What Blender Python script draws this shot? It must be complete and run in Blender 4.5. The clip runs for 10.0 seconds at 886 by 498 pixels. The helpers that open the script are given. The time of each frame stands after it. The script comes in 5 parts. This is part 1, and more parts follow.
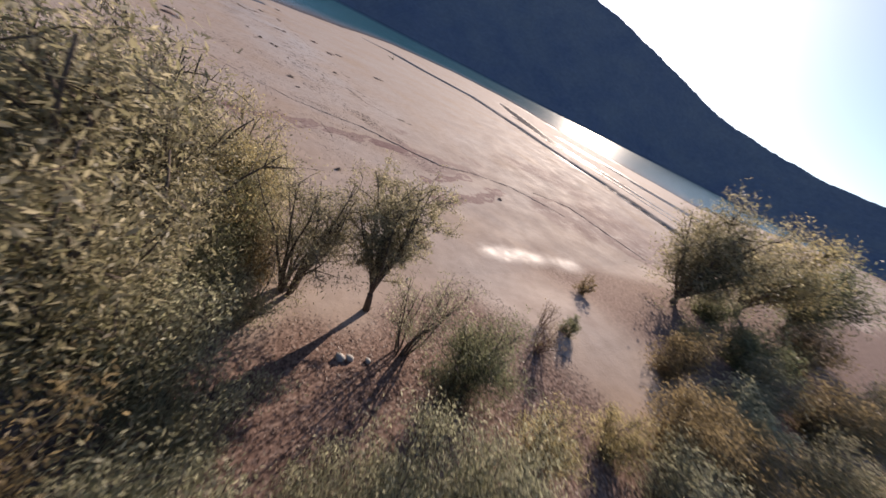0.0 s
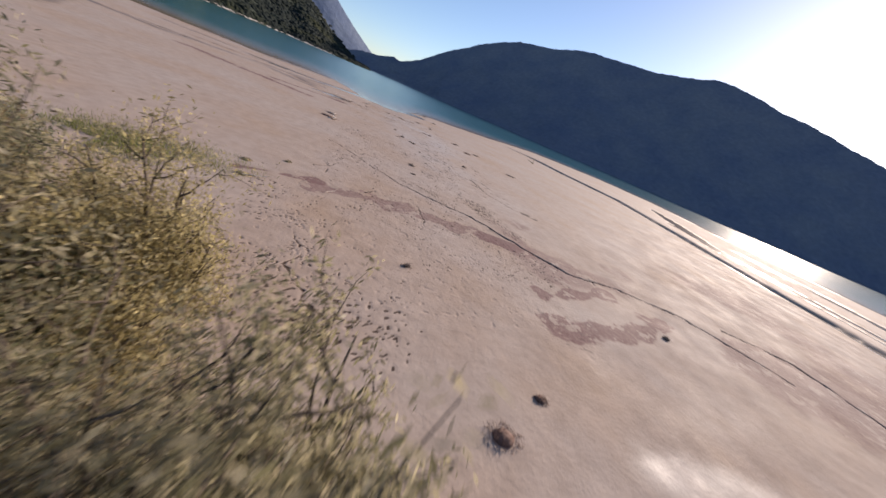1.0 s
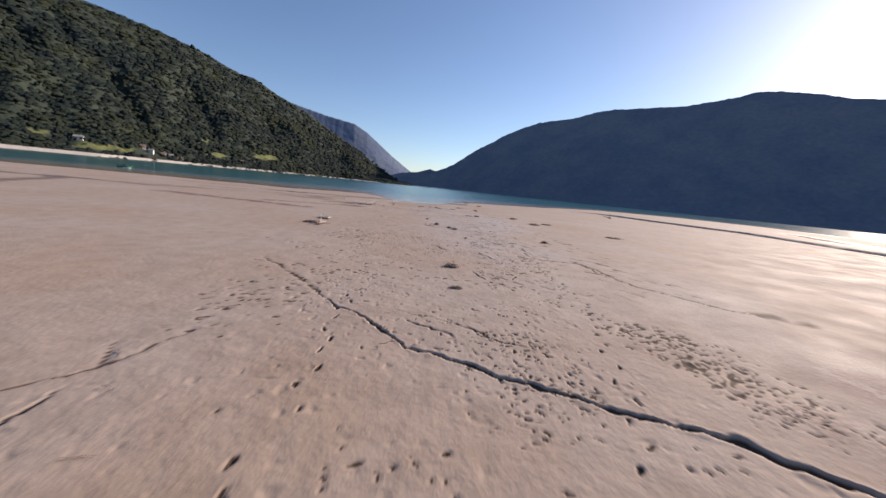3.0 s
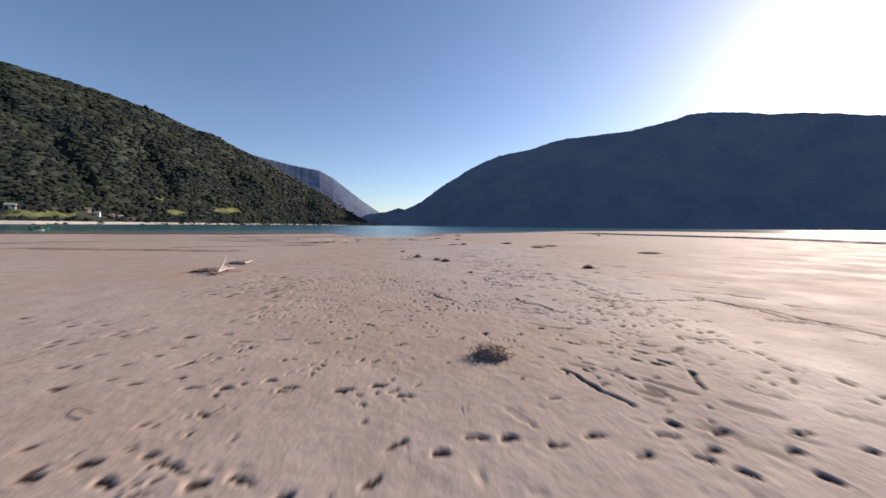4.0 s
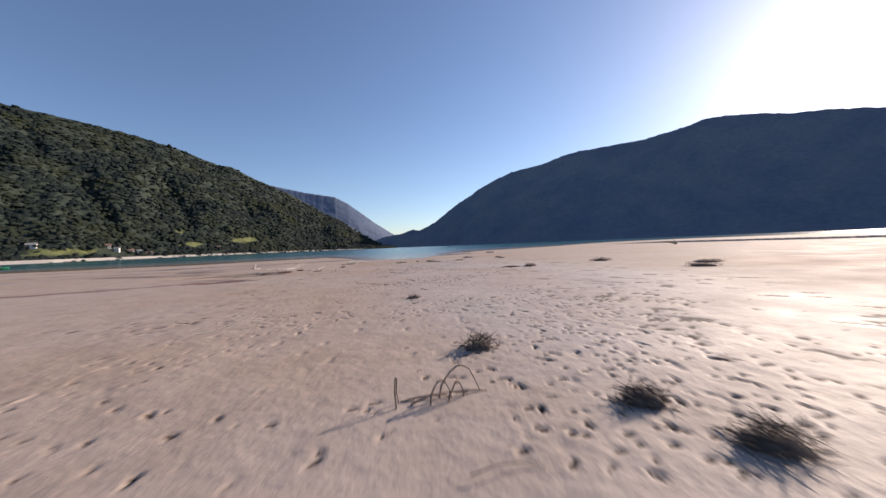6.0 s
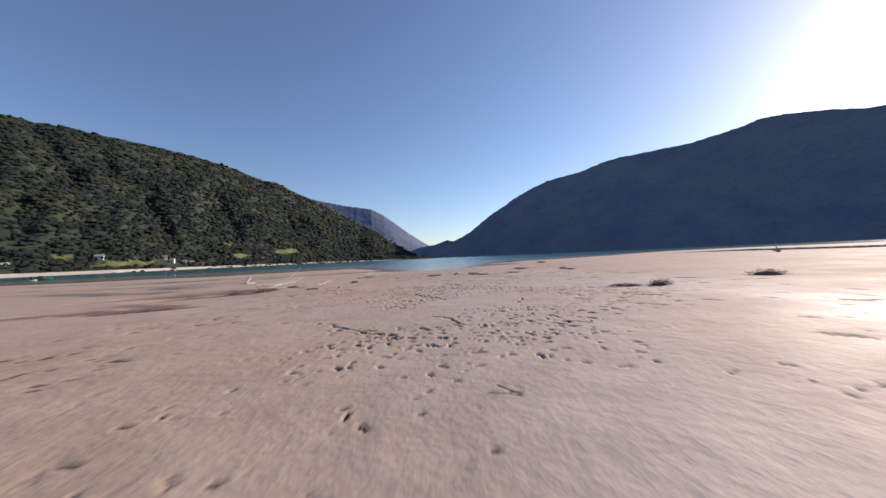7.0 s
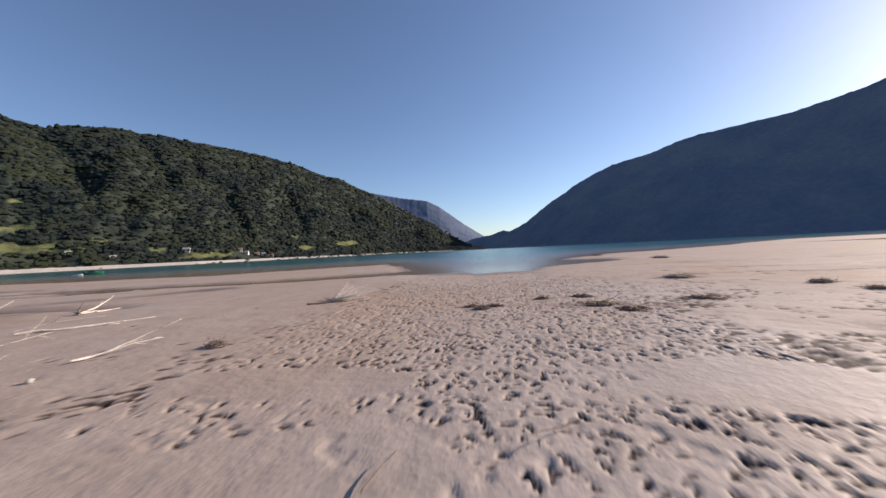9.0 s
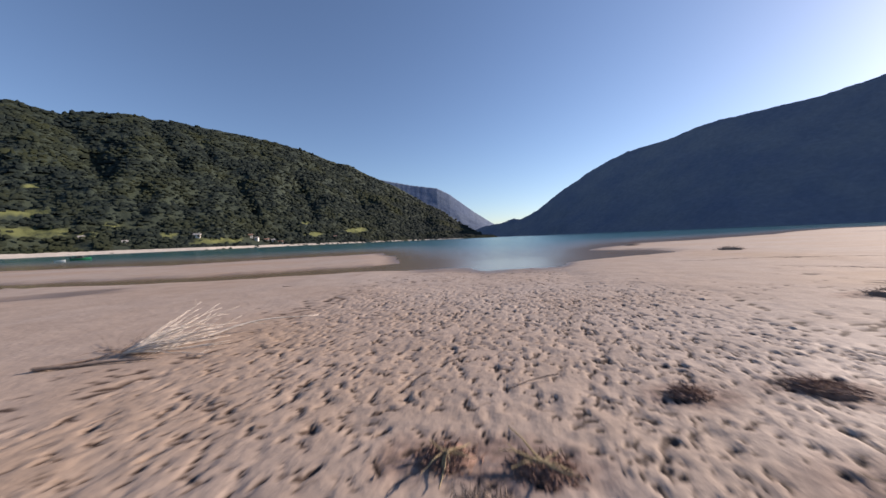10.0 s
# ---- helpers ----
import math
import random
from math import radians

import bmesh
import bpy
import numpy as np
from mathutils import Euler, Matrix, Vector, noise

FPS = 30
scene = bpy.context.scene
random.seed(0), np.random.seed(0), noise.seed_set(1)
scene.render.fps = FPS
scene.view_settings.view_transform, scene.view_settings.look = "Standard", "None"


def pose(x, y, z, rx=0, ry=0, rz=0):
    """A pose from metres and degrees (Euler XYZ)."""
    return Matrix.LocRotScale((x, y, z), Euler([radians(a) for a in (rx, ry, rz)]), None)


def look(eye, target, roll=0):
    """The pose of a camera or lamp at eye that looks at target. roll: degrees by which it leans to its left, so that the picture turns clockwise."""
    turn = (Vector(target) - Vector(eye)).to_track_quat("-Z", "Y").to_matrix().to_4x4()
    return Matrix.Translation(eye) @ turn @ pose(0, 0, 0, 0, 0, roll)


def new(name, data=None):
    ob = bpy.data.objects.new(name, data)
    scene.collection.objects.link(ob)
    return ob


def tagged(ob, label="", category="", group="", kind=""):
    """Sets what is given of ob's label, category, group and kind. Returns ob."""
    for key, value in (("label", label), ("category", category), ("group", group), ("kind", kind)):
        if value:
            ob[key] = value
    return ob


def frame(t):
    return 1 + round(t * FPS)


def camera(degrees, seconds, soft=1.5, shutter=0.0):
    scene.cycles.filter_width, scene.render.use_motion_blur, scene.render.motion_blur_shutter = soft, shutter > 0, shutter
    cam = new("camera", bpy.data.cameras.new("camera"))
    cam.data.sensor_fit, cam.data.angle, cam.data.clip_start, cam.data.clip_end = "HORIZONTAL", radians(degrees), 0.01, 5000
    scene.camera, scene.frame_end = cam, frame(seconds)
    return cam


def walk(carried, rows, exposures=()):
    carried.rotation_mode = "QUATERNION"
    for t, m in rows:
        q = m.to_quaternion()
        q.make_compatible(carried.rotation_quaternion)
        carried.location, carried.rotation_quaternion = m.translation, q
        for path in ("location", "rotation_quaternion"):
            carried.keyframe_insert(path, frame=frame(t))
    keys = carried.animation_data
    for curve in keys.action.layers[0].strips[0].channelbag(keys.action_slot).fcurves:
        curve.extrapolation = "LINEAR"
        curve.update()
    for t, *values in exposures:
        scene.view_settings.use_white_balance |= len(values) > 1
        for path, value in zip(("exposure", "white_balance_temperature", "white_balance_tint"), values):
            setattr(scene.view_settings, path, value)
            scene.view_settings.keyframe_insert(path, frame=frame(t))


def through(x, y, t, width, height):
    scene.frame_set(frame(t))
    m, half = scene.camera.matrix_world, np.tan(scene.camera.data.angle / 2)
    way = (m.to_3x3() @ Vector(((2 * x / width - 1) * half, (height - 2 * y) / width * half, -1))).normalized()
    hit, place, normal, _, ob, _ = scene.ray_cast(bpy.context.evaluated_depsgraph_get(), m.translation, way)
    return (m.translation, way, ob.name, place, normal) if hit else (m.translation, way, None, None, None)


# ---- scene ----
# World: x right of the valley's axis, y down the lake, z up; the mud flat lies at z = 0.

# ---- camera ----
cam = camera(104.5, 10.0, soft=1.5, shutter=0.2)
walk(cam, [
    (0.0, pose(-10.267, -40.858, 8.774, 59.992, -23.999, -34.709)),
    (0.5, pose(-6.999, -38.153, 7.716, 62.282, -22.534, -22.071)),
    (1.0, pose(-4.332, -34.315, 6.888, 66.495, -21.711, -10.754)),
    (1.5, pose(-2.462, -30.035, 6.204, 70.592, -21.055, -4.098)),
    (2.0, pose(-1.210, -25.215, 5.457, 73.247, -16.673, -1.293)),
    (2.5, pose(-0.620, -20.189, 4.647, 76.334, -10.746, -1.740)),
    (2.7, pose(-0.501, -18.180, 4.247, 77.688, -8.456, -2.577)),
    (3.8, pose(-0.175, -6.938, 2.297, 85.200, -0.819, -8.569)),
    (4.0, pose(-0.172, -4.882, 2.178, 86.092, -0.518, -9.262)),
    (4.5, pose(0.000, -0.000, 2.000, 87.460, 0.103, -10.407)),
    (5.0, pose(0.228, 4.777, 1.715, 88.430, 0.575, -11.042)),
    (5.5, pose(0.470, 9.297, 1.560, 88.954, 1.399, -10.126)),
    (6.0, pose(0.838, 13.385, 1.479, 89.398, 2.310, -6.781)),
    (6.2, pose(0.936, 15.053, 1.468, 89.918, 2.216, -5.861)),
    (7.3, pose(0.875, 24.104, 1.226, 91.569, 2.340, 0.725)),
    (7.5, pose(0.891, 25.568, 1.308, 91.387, 2.093, 1.755)),
    (8.0, pose(1.051, 29.312, 1.419, 91.238, 2.142, 4.393)),
    (8.5, pose(0.988, 33.032, 1.455, 91.003, 2.605, 6.411)),
    (9.0, pose(0.948, 36.626, 1.509, 90.283, 2.801, 8.182)),
    (9.5, pose(0.828, 40.145, 1.518, 89.296, 2.673, 9.332)),
    (10.0, pose(0.752, 43.515, 1.419, 88.316, 2.330, 9.804)),
], exposures=[(0.0, 0.73, 7650, 19), (10.0, 0.73, 7650, 19)])

# ---- light ----
SUN_AZ, SUN_EL = 59.5, 20.0
world = bpy.data.worlds.new("sky")
scene.world = world
world.use_nodes = True
wn = world.node_tree
sky = wn.nodes.new("ShaderNodeTexSky")
sky.sky_type = 'NISHITA'
sky.sun_disc = False
sky.sun_elevation = radians(SUN_EL)
sky.sun_rotation = radians(SUN_AZ)
sky.air_density, sky.dust_density, sky.ozone_density = 0.9, 0.40, 5.0
wn.nodes["Background"].inputs[1].default_value = 0.105
wn.links.new(sky.outputs[0], wn.nodes["Background"].inputs[0])

sun_lamp = new("sun", bpy.data.lights.new("sun", 'SUN'))
sun_lamp.data.energy = 4.4
sun_lamp.data.angle = radians(0.5)
sun_lamp.data.color = (1.0, 0.93, 0.86)
sun_way = Vector((math.sin(radians(SUN_AZ)) * math.cos(radians(SUN_EL)),
                  math.cos(radians(SUN_AZ)) * math.cos(radians(SUN_EL)), math.sin(radians(SUN_EL))))
sun_lamp.matrix_world = look(sun_way * 300, (0, 0, 0))


# ---- materials ----
def material(name):
    """A node material and its principled shader."""
    mat = bpy.data.materials.new(name)
    mat.use_nodes = True
    return mat, mat.node_tree, mat.node_tree.nodes["Principled BSDF"]


def node(tree, kind, **values):
    n = tree.nodes.new(kind)
    for key, value in values.items():
        if key in n.inputs:
            n.inputs[key].default_value = value
    return n


def noise_of(tree, scale, detail=4.0, rough=0.55, vector=None):
    n = node(tree, "ShaderNodeTexNoise", Scale=scale, Detail=detail, Roughness=rough)
    tree.links.new(vector or tree.nodes.new("ShaderNodeTexCoord").outputs["Object"], n.inputs["Vector"])
    return n.outputs[0]


def ramp(tree, value, stops):
    r = tree.nodes.new("ShaderNodeValToRGB")
    while len(r.color_ramp.elements) < len(stops):
        r.color_ramp.elements.new(0.5)
    for element, (place, colour) in zip(r.color_ramp.elements, stops):
        element.position = place
        element.color = (*colour, 1.0) if not isinstance(colour, float) else (colour, colour, colour, 1.0)
    tree.links.new(value, r.inputs[0])
    return r.outputs[0]


def blend(tree, amount, a, b, how='MIX'):
    m = tree.nodes.new("ShaderNodeMix")
    m.data_type, m.blend_type = 'RGBA', how
    for socket, value in ((m.inputs[0], amount), (m.inputs[6], a), (m.inputs[7], b)):
        if hasattr(value, "is_linked"):
            tree.links.new(value, socket)
        elif isinstance(value, tuple):
            socket.default_value = (*value, 1.0)
        else:
            socket.default_value = value
    return m.outputs[2]


def sums(tree, how, a, b):
    m = tree.nodes.new("ShaderNodeMath")
    m.operation = how
    for socket, value in zip(m.inputs, (a, b)):
        if hasattr(value, "is_linked"):
            tree.links.new(value, socket)
        else:
            socket.default_value = value
    return m.outputs[0]


def bumped(tree, shader, heights):
    """Bump from (height, strength, distance) triples, one after another."""
    last = None
    for height, strength, distance in heights:
        b = node(tree, "ShaderNodeBump", Strength=strength, Distance=distance)
        tree.links.new(height, b.inputs["Height"])
        if last:
            tree.links.new(last, b.inputs["Normal"])
        last = b.outputs[0]
    tree.links.new(last, shader.inputs["Normal"])


def attribute(tree, name):
    a = tree.nodes.new("ShaderNodeAttribute")
    a.attribute_name = name
    return a.outputs["Fac"]


def mud_material():
    mat, t, p = material("mud")
    big = noise_of(t, 0.12, 5)
    mid = noise_of(t, 1.3, 6)
    fine = noise_of(t, 22.0, 5)
    colour = ramp(t, big, [(0.28, (0.380, 0.280, 0.208)), (0.42, (0.385, 0.302, 0.248)), (0.55, (0.390, 0.318, 0.272)), (0.72, (0.402, 0.340, 0.300))])
    colour = blend(t, 0.55, colour, ramp(t, mid, [(0.3, (0.72, 0.70, 0.68)), (0.6, (1.0, 1.0, 1.0)), (0.8, (1.08, 1.03, 0.96))]), 'MULTIPLY')
    colour = blend(t, 0.35, colour, ramp(t, fine, [(0.3, 0.75), (0.7, 1.1)]), 'MULTIPLY')
    red = sums(t, 'MULTIPLY', attribute(t, "silt"), ramp(t, noise_of(t, 0.9, 7, 0.62), [(0.42, 0.10), (0.455, 0.95), (0.50, 0.55), (0.60, 0.80)]))
    red = sums(t, 'MULTIPLY', red, ramp(t, noise_of(t, 3.2, 6, 0.6), [(0.34, 0.6), (0.52, 1.0)]))
    colour = blend(t, red, colour, (0.180, 0.106, 0.100))
    litter = ramp(t, noise_of(t, 9.0, 6), [(0.35, (0.08, 0.050, 0.040)), (0.5, (0.19, 0.120, 0.096)), (0.68, (0.33, 0.240, 0.195))])
    colour = blend(t, attribute(t, "litter"), colour, litter)
    wet, film = attribute(t, "wet"), attribute(t, "film")
    damp_shade = ramp(t, attribute(t, "damp_shade"), [(0.22, 0.0), (0.55, 1.0)])
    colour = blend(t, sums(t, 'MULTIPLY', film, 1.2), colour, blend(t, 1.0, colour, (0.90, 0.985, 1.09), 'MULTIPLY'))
    # Prints and rills: damp mud plus the shade inside them, put into the colour
    colour = blend(t, damp_shade, colour, blend(t, 1.0, colour, (0.20, 0.175, 0.17), 'MULTIPLY'))
    colour = blend(t, wet, colour, blend(t, 1.0, colour, (0.50, 0.47, 0.45), 'MULTIPLY'))
    t.links.new(colour, p.inputs["Base Color"])
    rough = ramp(t, noise_of(t, 0.35, 5), [(0.35, 0.80), (0.65, 0.95)])
    rough = blend(t, wet, rough, (0.34, 0.34, 0.34))
    rough = blend(t, film, rough, ramp(t, noise_of(t, 1.1, 5), [(0.35, 0.60), (0.65, 0.74)]))
    rough = blend(t, damp_shade, rough, (0.9, 0.9, 0.9))
    rough = blend(t, attribute(t, "litter"), rough, (0.9, 0.9, 0.9))
    t.links.new(ramp(t, film, [(0.0, 0.15), (1.0, 0.95)]), p.inputs["Specular IOR Level"])
    t.links.new(rough, p.inputs["Roughness"])
    dry = sums(t, 'SUBTRACT', 1.0, wet)
    grain = sums(t, 'MULTIPLY', fine, dry)
    bumped(t, p, [(sums(t, 'MULTIPLY', noise_of(t, 6.0, 6), dry), 0.34, 0.05), (grain, 0.4, 0.012)])
    return mat


def water_material():
    mat, t, p = material("lake_water")
    deep = attribute(t, "depth")
    colour = ramp(t, deep, [(0.0, (0.20, 0.145, 0.092)), (0.10, (0.17, 0.17, 0.16)), (0.35, (0.11, 0.17, 0.18)), (1.0, (0.006, 0.10, 0.115))])
    t.links.new(colour, p.inputs["Base Color"])
    p.inputs["Roughness"].default_value = 0.16
    p.inputs["IOR"].default_value = 1.33
    wave = node(t, "ShaderNodeTexNoise", Scale=1.1, Detail=5.0, Roughness=0.6)
    t.links.new(t.nodes.new("ShaderNodeTexCoord").outputs["Object"], wave.inputs["Vector"])
    bumped(t, p, [(sums(t, 'MULTIPLY', wave.outputs[0], attribute(t, "ripple")), 0.75, 0.16), (noise_of(t, 0.15, 3), 0.1, 0.2)])
    return mat


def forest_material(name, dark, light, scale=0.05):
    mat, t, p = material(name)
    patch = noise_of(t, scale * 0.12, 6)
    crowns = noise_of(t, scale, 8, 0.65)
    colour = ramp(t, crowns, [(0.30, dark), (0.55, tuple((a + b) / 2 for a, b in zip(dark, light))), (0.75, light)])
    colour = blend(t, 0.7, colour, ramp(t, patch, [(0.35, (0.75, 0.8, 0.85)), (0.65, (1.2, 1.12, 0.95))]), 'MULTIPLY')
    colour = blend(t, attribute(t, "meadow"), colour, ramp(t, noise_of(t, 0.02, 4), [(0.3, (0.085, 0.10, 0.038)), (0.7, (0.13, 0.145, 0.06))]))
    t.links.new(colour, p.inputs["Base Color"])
    p.inputs["Roughness"].default_value = 0.85
    p.inputs["Specular IOR Level"].default_value = 0.2
    bumped(t, p, [(crowns, 0.5, 8.0)])
    return mat


def leaf_material(name, dark, light, through=0.66):
    mat, t, p = material(name)
    geo = t.nodes.new("ShaderNodeNewGeometry")
    colour = ramp(t, geo.outputs["Random Per Island"], [(0.0, dark), (0.6, tuple((a + b) / 2 for a, b in zip(dark, light))), (1.0, light)])
    colour = blend(t, 0.6, colour, ramp(t, noise_of(t, 0.8, 4), [(0.35, 0.6), (0.65, 1.15)]), 'MULTIPLY')
    t.links.new(colour, p.inputs["Base Color"])
    p.inputs["Roughness"].default_value = 0.5
    thin = t.nodes.new("ShaderNodeBsdfTranslucent")
    t.links.new(colour, thin.inputs[0])
    mix = node(t, "ShaderNodeMixShader", Fac=through)
    t.links.new(p.outputs[0], mix.inputs[1])
    t.links.new(thin.outputs[0], mix.inputs[2])
    t.links.new(mix.outputs[0], t.nodes["Material Output"].inputs[0])
    return mat


def plain_material(name, dark, light, scale=6.0, rough=0.85, bump=0.4, depth=0.01, stretch=None):
    mat, t, p = material(name)
    coord = t.nodes.new("ShaderNodeTexCoord").outputs["Object"]
    if stretch:
        m = t.nodes.new("ShaderNodeMapping")
        m.inputs["Scale"].default_value = stretch
        t.links.new(coord, m.inputs[0])
        coord = m.outputs[0]
    grain = noise_of(t, scale, 6, 0.6, coord)
    t.links.new(ramp(t, grain, [(0.3, dark), (0.7, light)]), p.inputs["Base Color"])
    p.inputs["Roughness"].default_value = rough
    bumped(t, p, [(grain, bump, depth)])
    return mat


MUD = mud_material()
WATER = water_material()
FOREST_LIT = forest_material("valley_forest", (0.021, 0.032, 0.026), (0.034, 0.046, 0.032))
# Right mountain: forest made paler and bluer, air haze put into the base colour
FOREST_HAZED = forest_material("hazed_forest", (0.13, 0.15, 0.195), (0.185, 0.21, 0.255))
# Far mountain: the blue of distance haze is painted into its colour
FAR_HAZED = forest_material("hazed_far_mountain", (0.075, 0.11, 0.185), (0.115, 0.16, 0.255), 0.02)
BARK = plain_material("bark", (0.045, 0.033, 0.025), (0.13, 0.10, 0.08), 14.0, 0.9, 0.8, 0.02)
TWIG = plain_material("dry_twig", (0.11, 0.082, 0.068), (0.27, 0.205, 0.165), 20.0, 0.9)
TWIG_RED = plain_material("reddish_twig", (0.11, 0.065, 0.052), (0.27, 0.165, 0.13), 20.0, 0.9)
TWIG_DARK = plain_material("dark_dry_twig", (0.050, 0.038, 0.032), (0.150, 0.112, 0.092), 20.0, 0.9)
PALE = plain_material("bleached_driftwood", (0.40, 0.35, 0.30), (0.68, 0.62, 0.56), 18.0, 0.8)
STRAW = plain_material("dry_straw", (0.20, 0.15, 0.08), (0.42, 0.34, 0.20), 10.0, 0.85)
STONE = plain_material("pale_stone", (0.30, 0.29, 0.27), (0.55, 0.53, 0.50), 5.0, 0.85)
GRAVEL = plain_material("beach_gravel", (0.34, 0.31, 0.27), (0.52, 0.48, 0.43), 0.4, 0.9)
LEAF_OLIVE = leaf_material("olive_leaves", (0.180, 0.172, 0.094), (0.490, 0.435, 0.299))
LEAF_GREEN = leaf_material("green_leaves", (0.098, 0.118, 0.061), (0.335, 0.335, 0.205))
LEAF_SILVER = leaf_material("silver_green_leaves", (0.205, 0.208, 0.124), (0.570, 0.550, 0.385))
LEAF_YELLOW = leaf_material("yellowing_leaves", (0.280, 0.238, 0.109), (0.600, 0.515, 0.293))
GRASS = leaf_material("flat_edge_grass", (0.130, 0.150, 0.045), (0.360, 0.350, 0.130))
LEAF_BROWN = leaf_material("browning_leaves", (0.150, 0.115, 0.059), (0.380, 0.290, 0.161))


# ---- mesh helpers ----
def mesh_of(name, verts, faces, mat, smooth=False):
    me = bpy.data.meshes.new(name)
    me.from_pydata([tuple(v) for v in verts], [], faces)
    if smooth:
        me.polygons.foreach_set("use_smooth", [True] * len(me.polygons))
    me.materials.append(mat)
    return me


def part(name, verts, faces, mat, parent, label="", smooth=False):
    """One mesh object, a part of parent."""
    ob = new(name, mesh_of(name, verts, faces, mat, smooth))
    ob.parent = parent
    if label:
        tagged(ob, label)
    return ob


def thing(name, place, label, category, group="", kind=""):
    """An Empty at the thing's base."""
    ob = new(name)
    ob.matrix_basis = pose(*place)
    ob.empty_display_size = 0.2
    return tagged(ob, label, category, group, kind)


def grid_mesh(name, x, y, z, mat, fields=()):
    """A sheet over arrays of equal shape, with float fields for its material."""
    rows, cols = z.shape
    me = bpy.data.meshes.new(name)
    me.vertices.add(rows * cols)
    me.vertices.foreach_set("co", np.stack([x, y, z], -1).astype(np.float32).ravel())
    i = np.arange(rows * cols, dtype=np.int32).reshape(rows, cols)
    quads = np.stack([i[:-1, :-1], i[:-1, 1:], i[1:, 1:], i[1:, :-1]], -1).reshape(-1, 4)
    me.loops.add(quads.size)
    me.loops.foreach_set("vertex_index", quads.ravel())
    me.polygons.add(len(quads))
    me.polygons.foreach_set("loop_start", np.arange(0, quads.size, 4, dtype=np.int32))
    me.polygons.foreach_set("use_smooth", np.ones(len(quads), bool))
    for key, values in fields:
        a = me.attributes.new(key, 'FLOAT', 'POINT')
        a.data.foreach_set("value", np.asarray(values, np.float32).ravel())
    me.update(calc_edges=True)
    me.materials.append(mat)
    return me


TABLES = {}


def wavy(x, y, scale, seed, octaves=4):
    """Smooth value noise over arrays, about -1 to 1."""
    out, gain, total = 0.0, 1.0, 0.0
    for k in range(octaves):
        if seed + k not in TABLES:
            TABLES[seed + k] = np.random.RandomState(seed + k).uniform(-1, 1, (256, 256)).astype(np.float32)
        table = TABLES[seed + k]
        u, v = x / scale * 2 ** k + 17.3 * k, y / scale * 2 ** k + 5.1 * k
        iu, iv = np.floor(u).astype(int), np.floor(v).astype(int)
        fu, fv = u - iu, v - iv
        fu, fv = fu * fu * (3 - 2 * fu), fv * fv * (3 - 2 * fv)
        a = table[iv % 256, iu % 256] * (1 - fu) + table[iv % 256, (iu + 1) % 256] * fu
        b = table[(iv + 1) % 256, iu % 256] * (1 - fu) + table[(iv + 1) % 256, (iu + 1) % 256] * fu
        out = out + gain * (a * (1 - fv) + b * fv)
        total += gain
        gain *= 0.5
    return out / total


def step(x, a, b):
    s = np.clip((x - a) / (b - a), 0, 1)
    return s * s * (3 - 2 * s)


# ---- mud flat, lake bed and land: one sheet ----
WATER_Z = -0.12
SHORE_AZ = (-180, -120, -90, -58, -41, -32, -23, -14, -10, -8.5, -6.5, -4, 0, 3.2, 4.8, 7, 11, 17, 23, 31, 41, 51, 65, 90, 125, 180)
SHORE_R = (9000, 9000, 150, 118, 99, 88, 82, 89, 90, 84, 74, 66, 62, 63, 72, 83, 94, 106, 126, 190, 235, 242, 180, 175, 9000, 9000)
INLET = [(9, 71), (4.1, 67.5), (-0.2, 65.3), (-6.2, 62), (-11, 60.0), (-15.3, 58.1), (-20.3, 57.3), (-25.1, 57), (-31, 56)]


def spread(fine_from, fine_to, gap, growth, end_low, end_high):
    """Ordinates even in a stretch, then ever wider out to both ends."""
    mid = np.arange(fine_from, fine_to + gap / 2, gap)
    out = []
    for start, end, sign in ((mid[0], end_low, -1), (mid[-1], end_high, 1)):
        side, d, w = [], 0.0, gap
        while start * sign + d < end * sign:
            w = min(w * growth, 260.0)
            d += w
            side.append(start + sign * d)
        out.append(side)
    return np.array(out[0][::-1] + list(mid) + out[1])


def near_line(x, y, points):
    """Distance to a line of points, and the share of its length at the nearest place."""
    best, along = np.full(x.shape, 1e9), np.zeros(x.shape)
    for n, ((ax, ay), (bx, by)) in enumerate(zip(points, points[1:])):
        dx, dy = bx - ax, by - ay
        s = np.clip(((x - ax) * dx + (y - ay) * dy) / (dx * dx + dy * dy), 0, 1)
        d = np.hypot(x - ax - s * dx, y - ay - s * dy)
        along = np.where(d < best, (n + s) / (len(points) - 1), along)
        best = np.minimum(best, d)
    return best, along


RILLS = []


def rill(width, depth, *line):
    RILLS.append((line, width, depth))


rill(0.08, 0.05, (-6.51, -.26), (-4.13, -3.1), (-2.51, -5.21), (-1.6, -6.25))
rill(0.17, 0.09, (-2.3, -5.45), (-.19, -7.88), (2.43, -9.32), (5.34, -10.56), (7.87, -13.53))
rill(0.30, 0.13, (4.0, -9.95), (5.34, -10.56), (7.87, -13.53), (10.98, -16.42), (15.25, -16.51), (19.97, -18.31), (23.88, -23.56))
rill(0.05, 0.05, (-.71, -5.48), (.99, -6.43), (2.56, -7.49))
rill(0.05, 0.05, (-.57, -6.09), (.93, -7.26), (2.0, -7.9))
rill(0.10, 0.06, (5.78, 4.34), (9.6, 4.02), (10.03, -.48), (12.2, -3.38), (14.53, -4.04))
rill(0.36, 0.13, (23.9, -18.59), (28.34, -20.83), (29.0, -27.26), (29.42, -31.33))
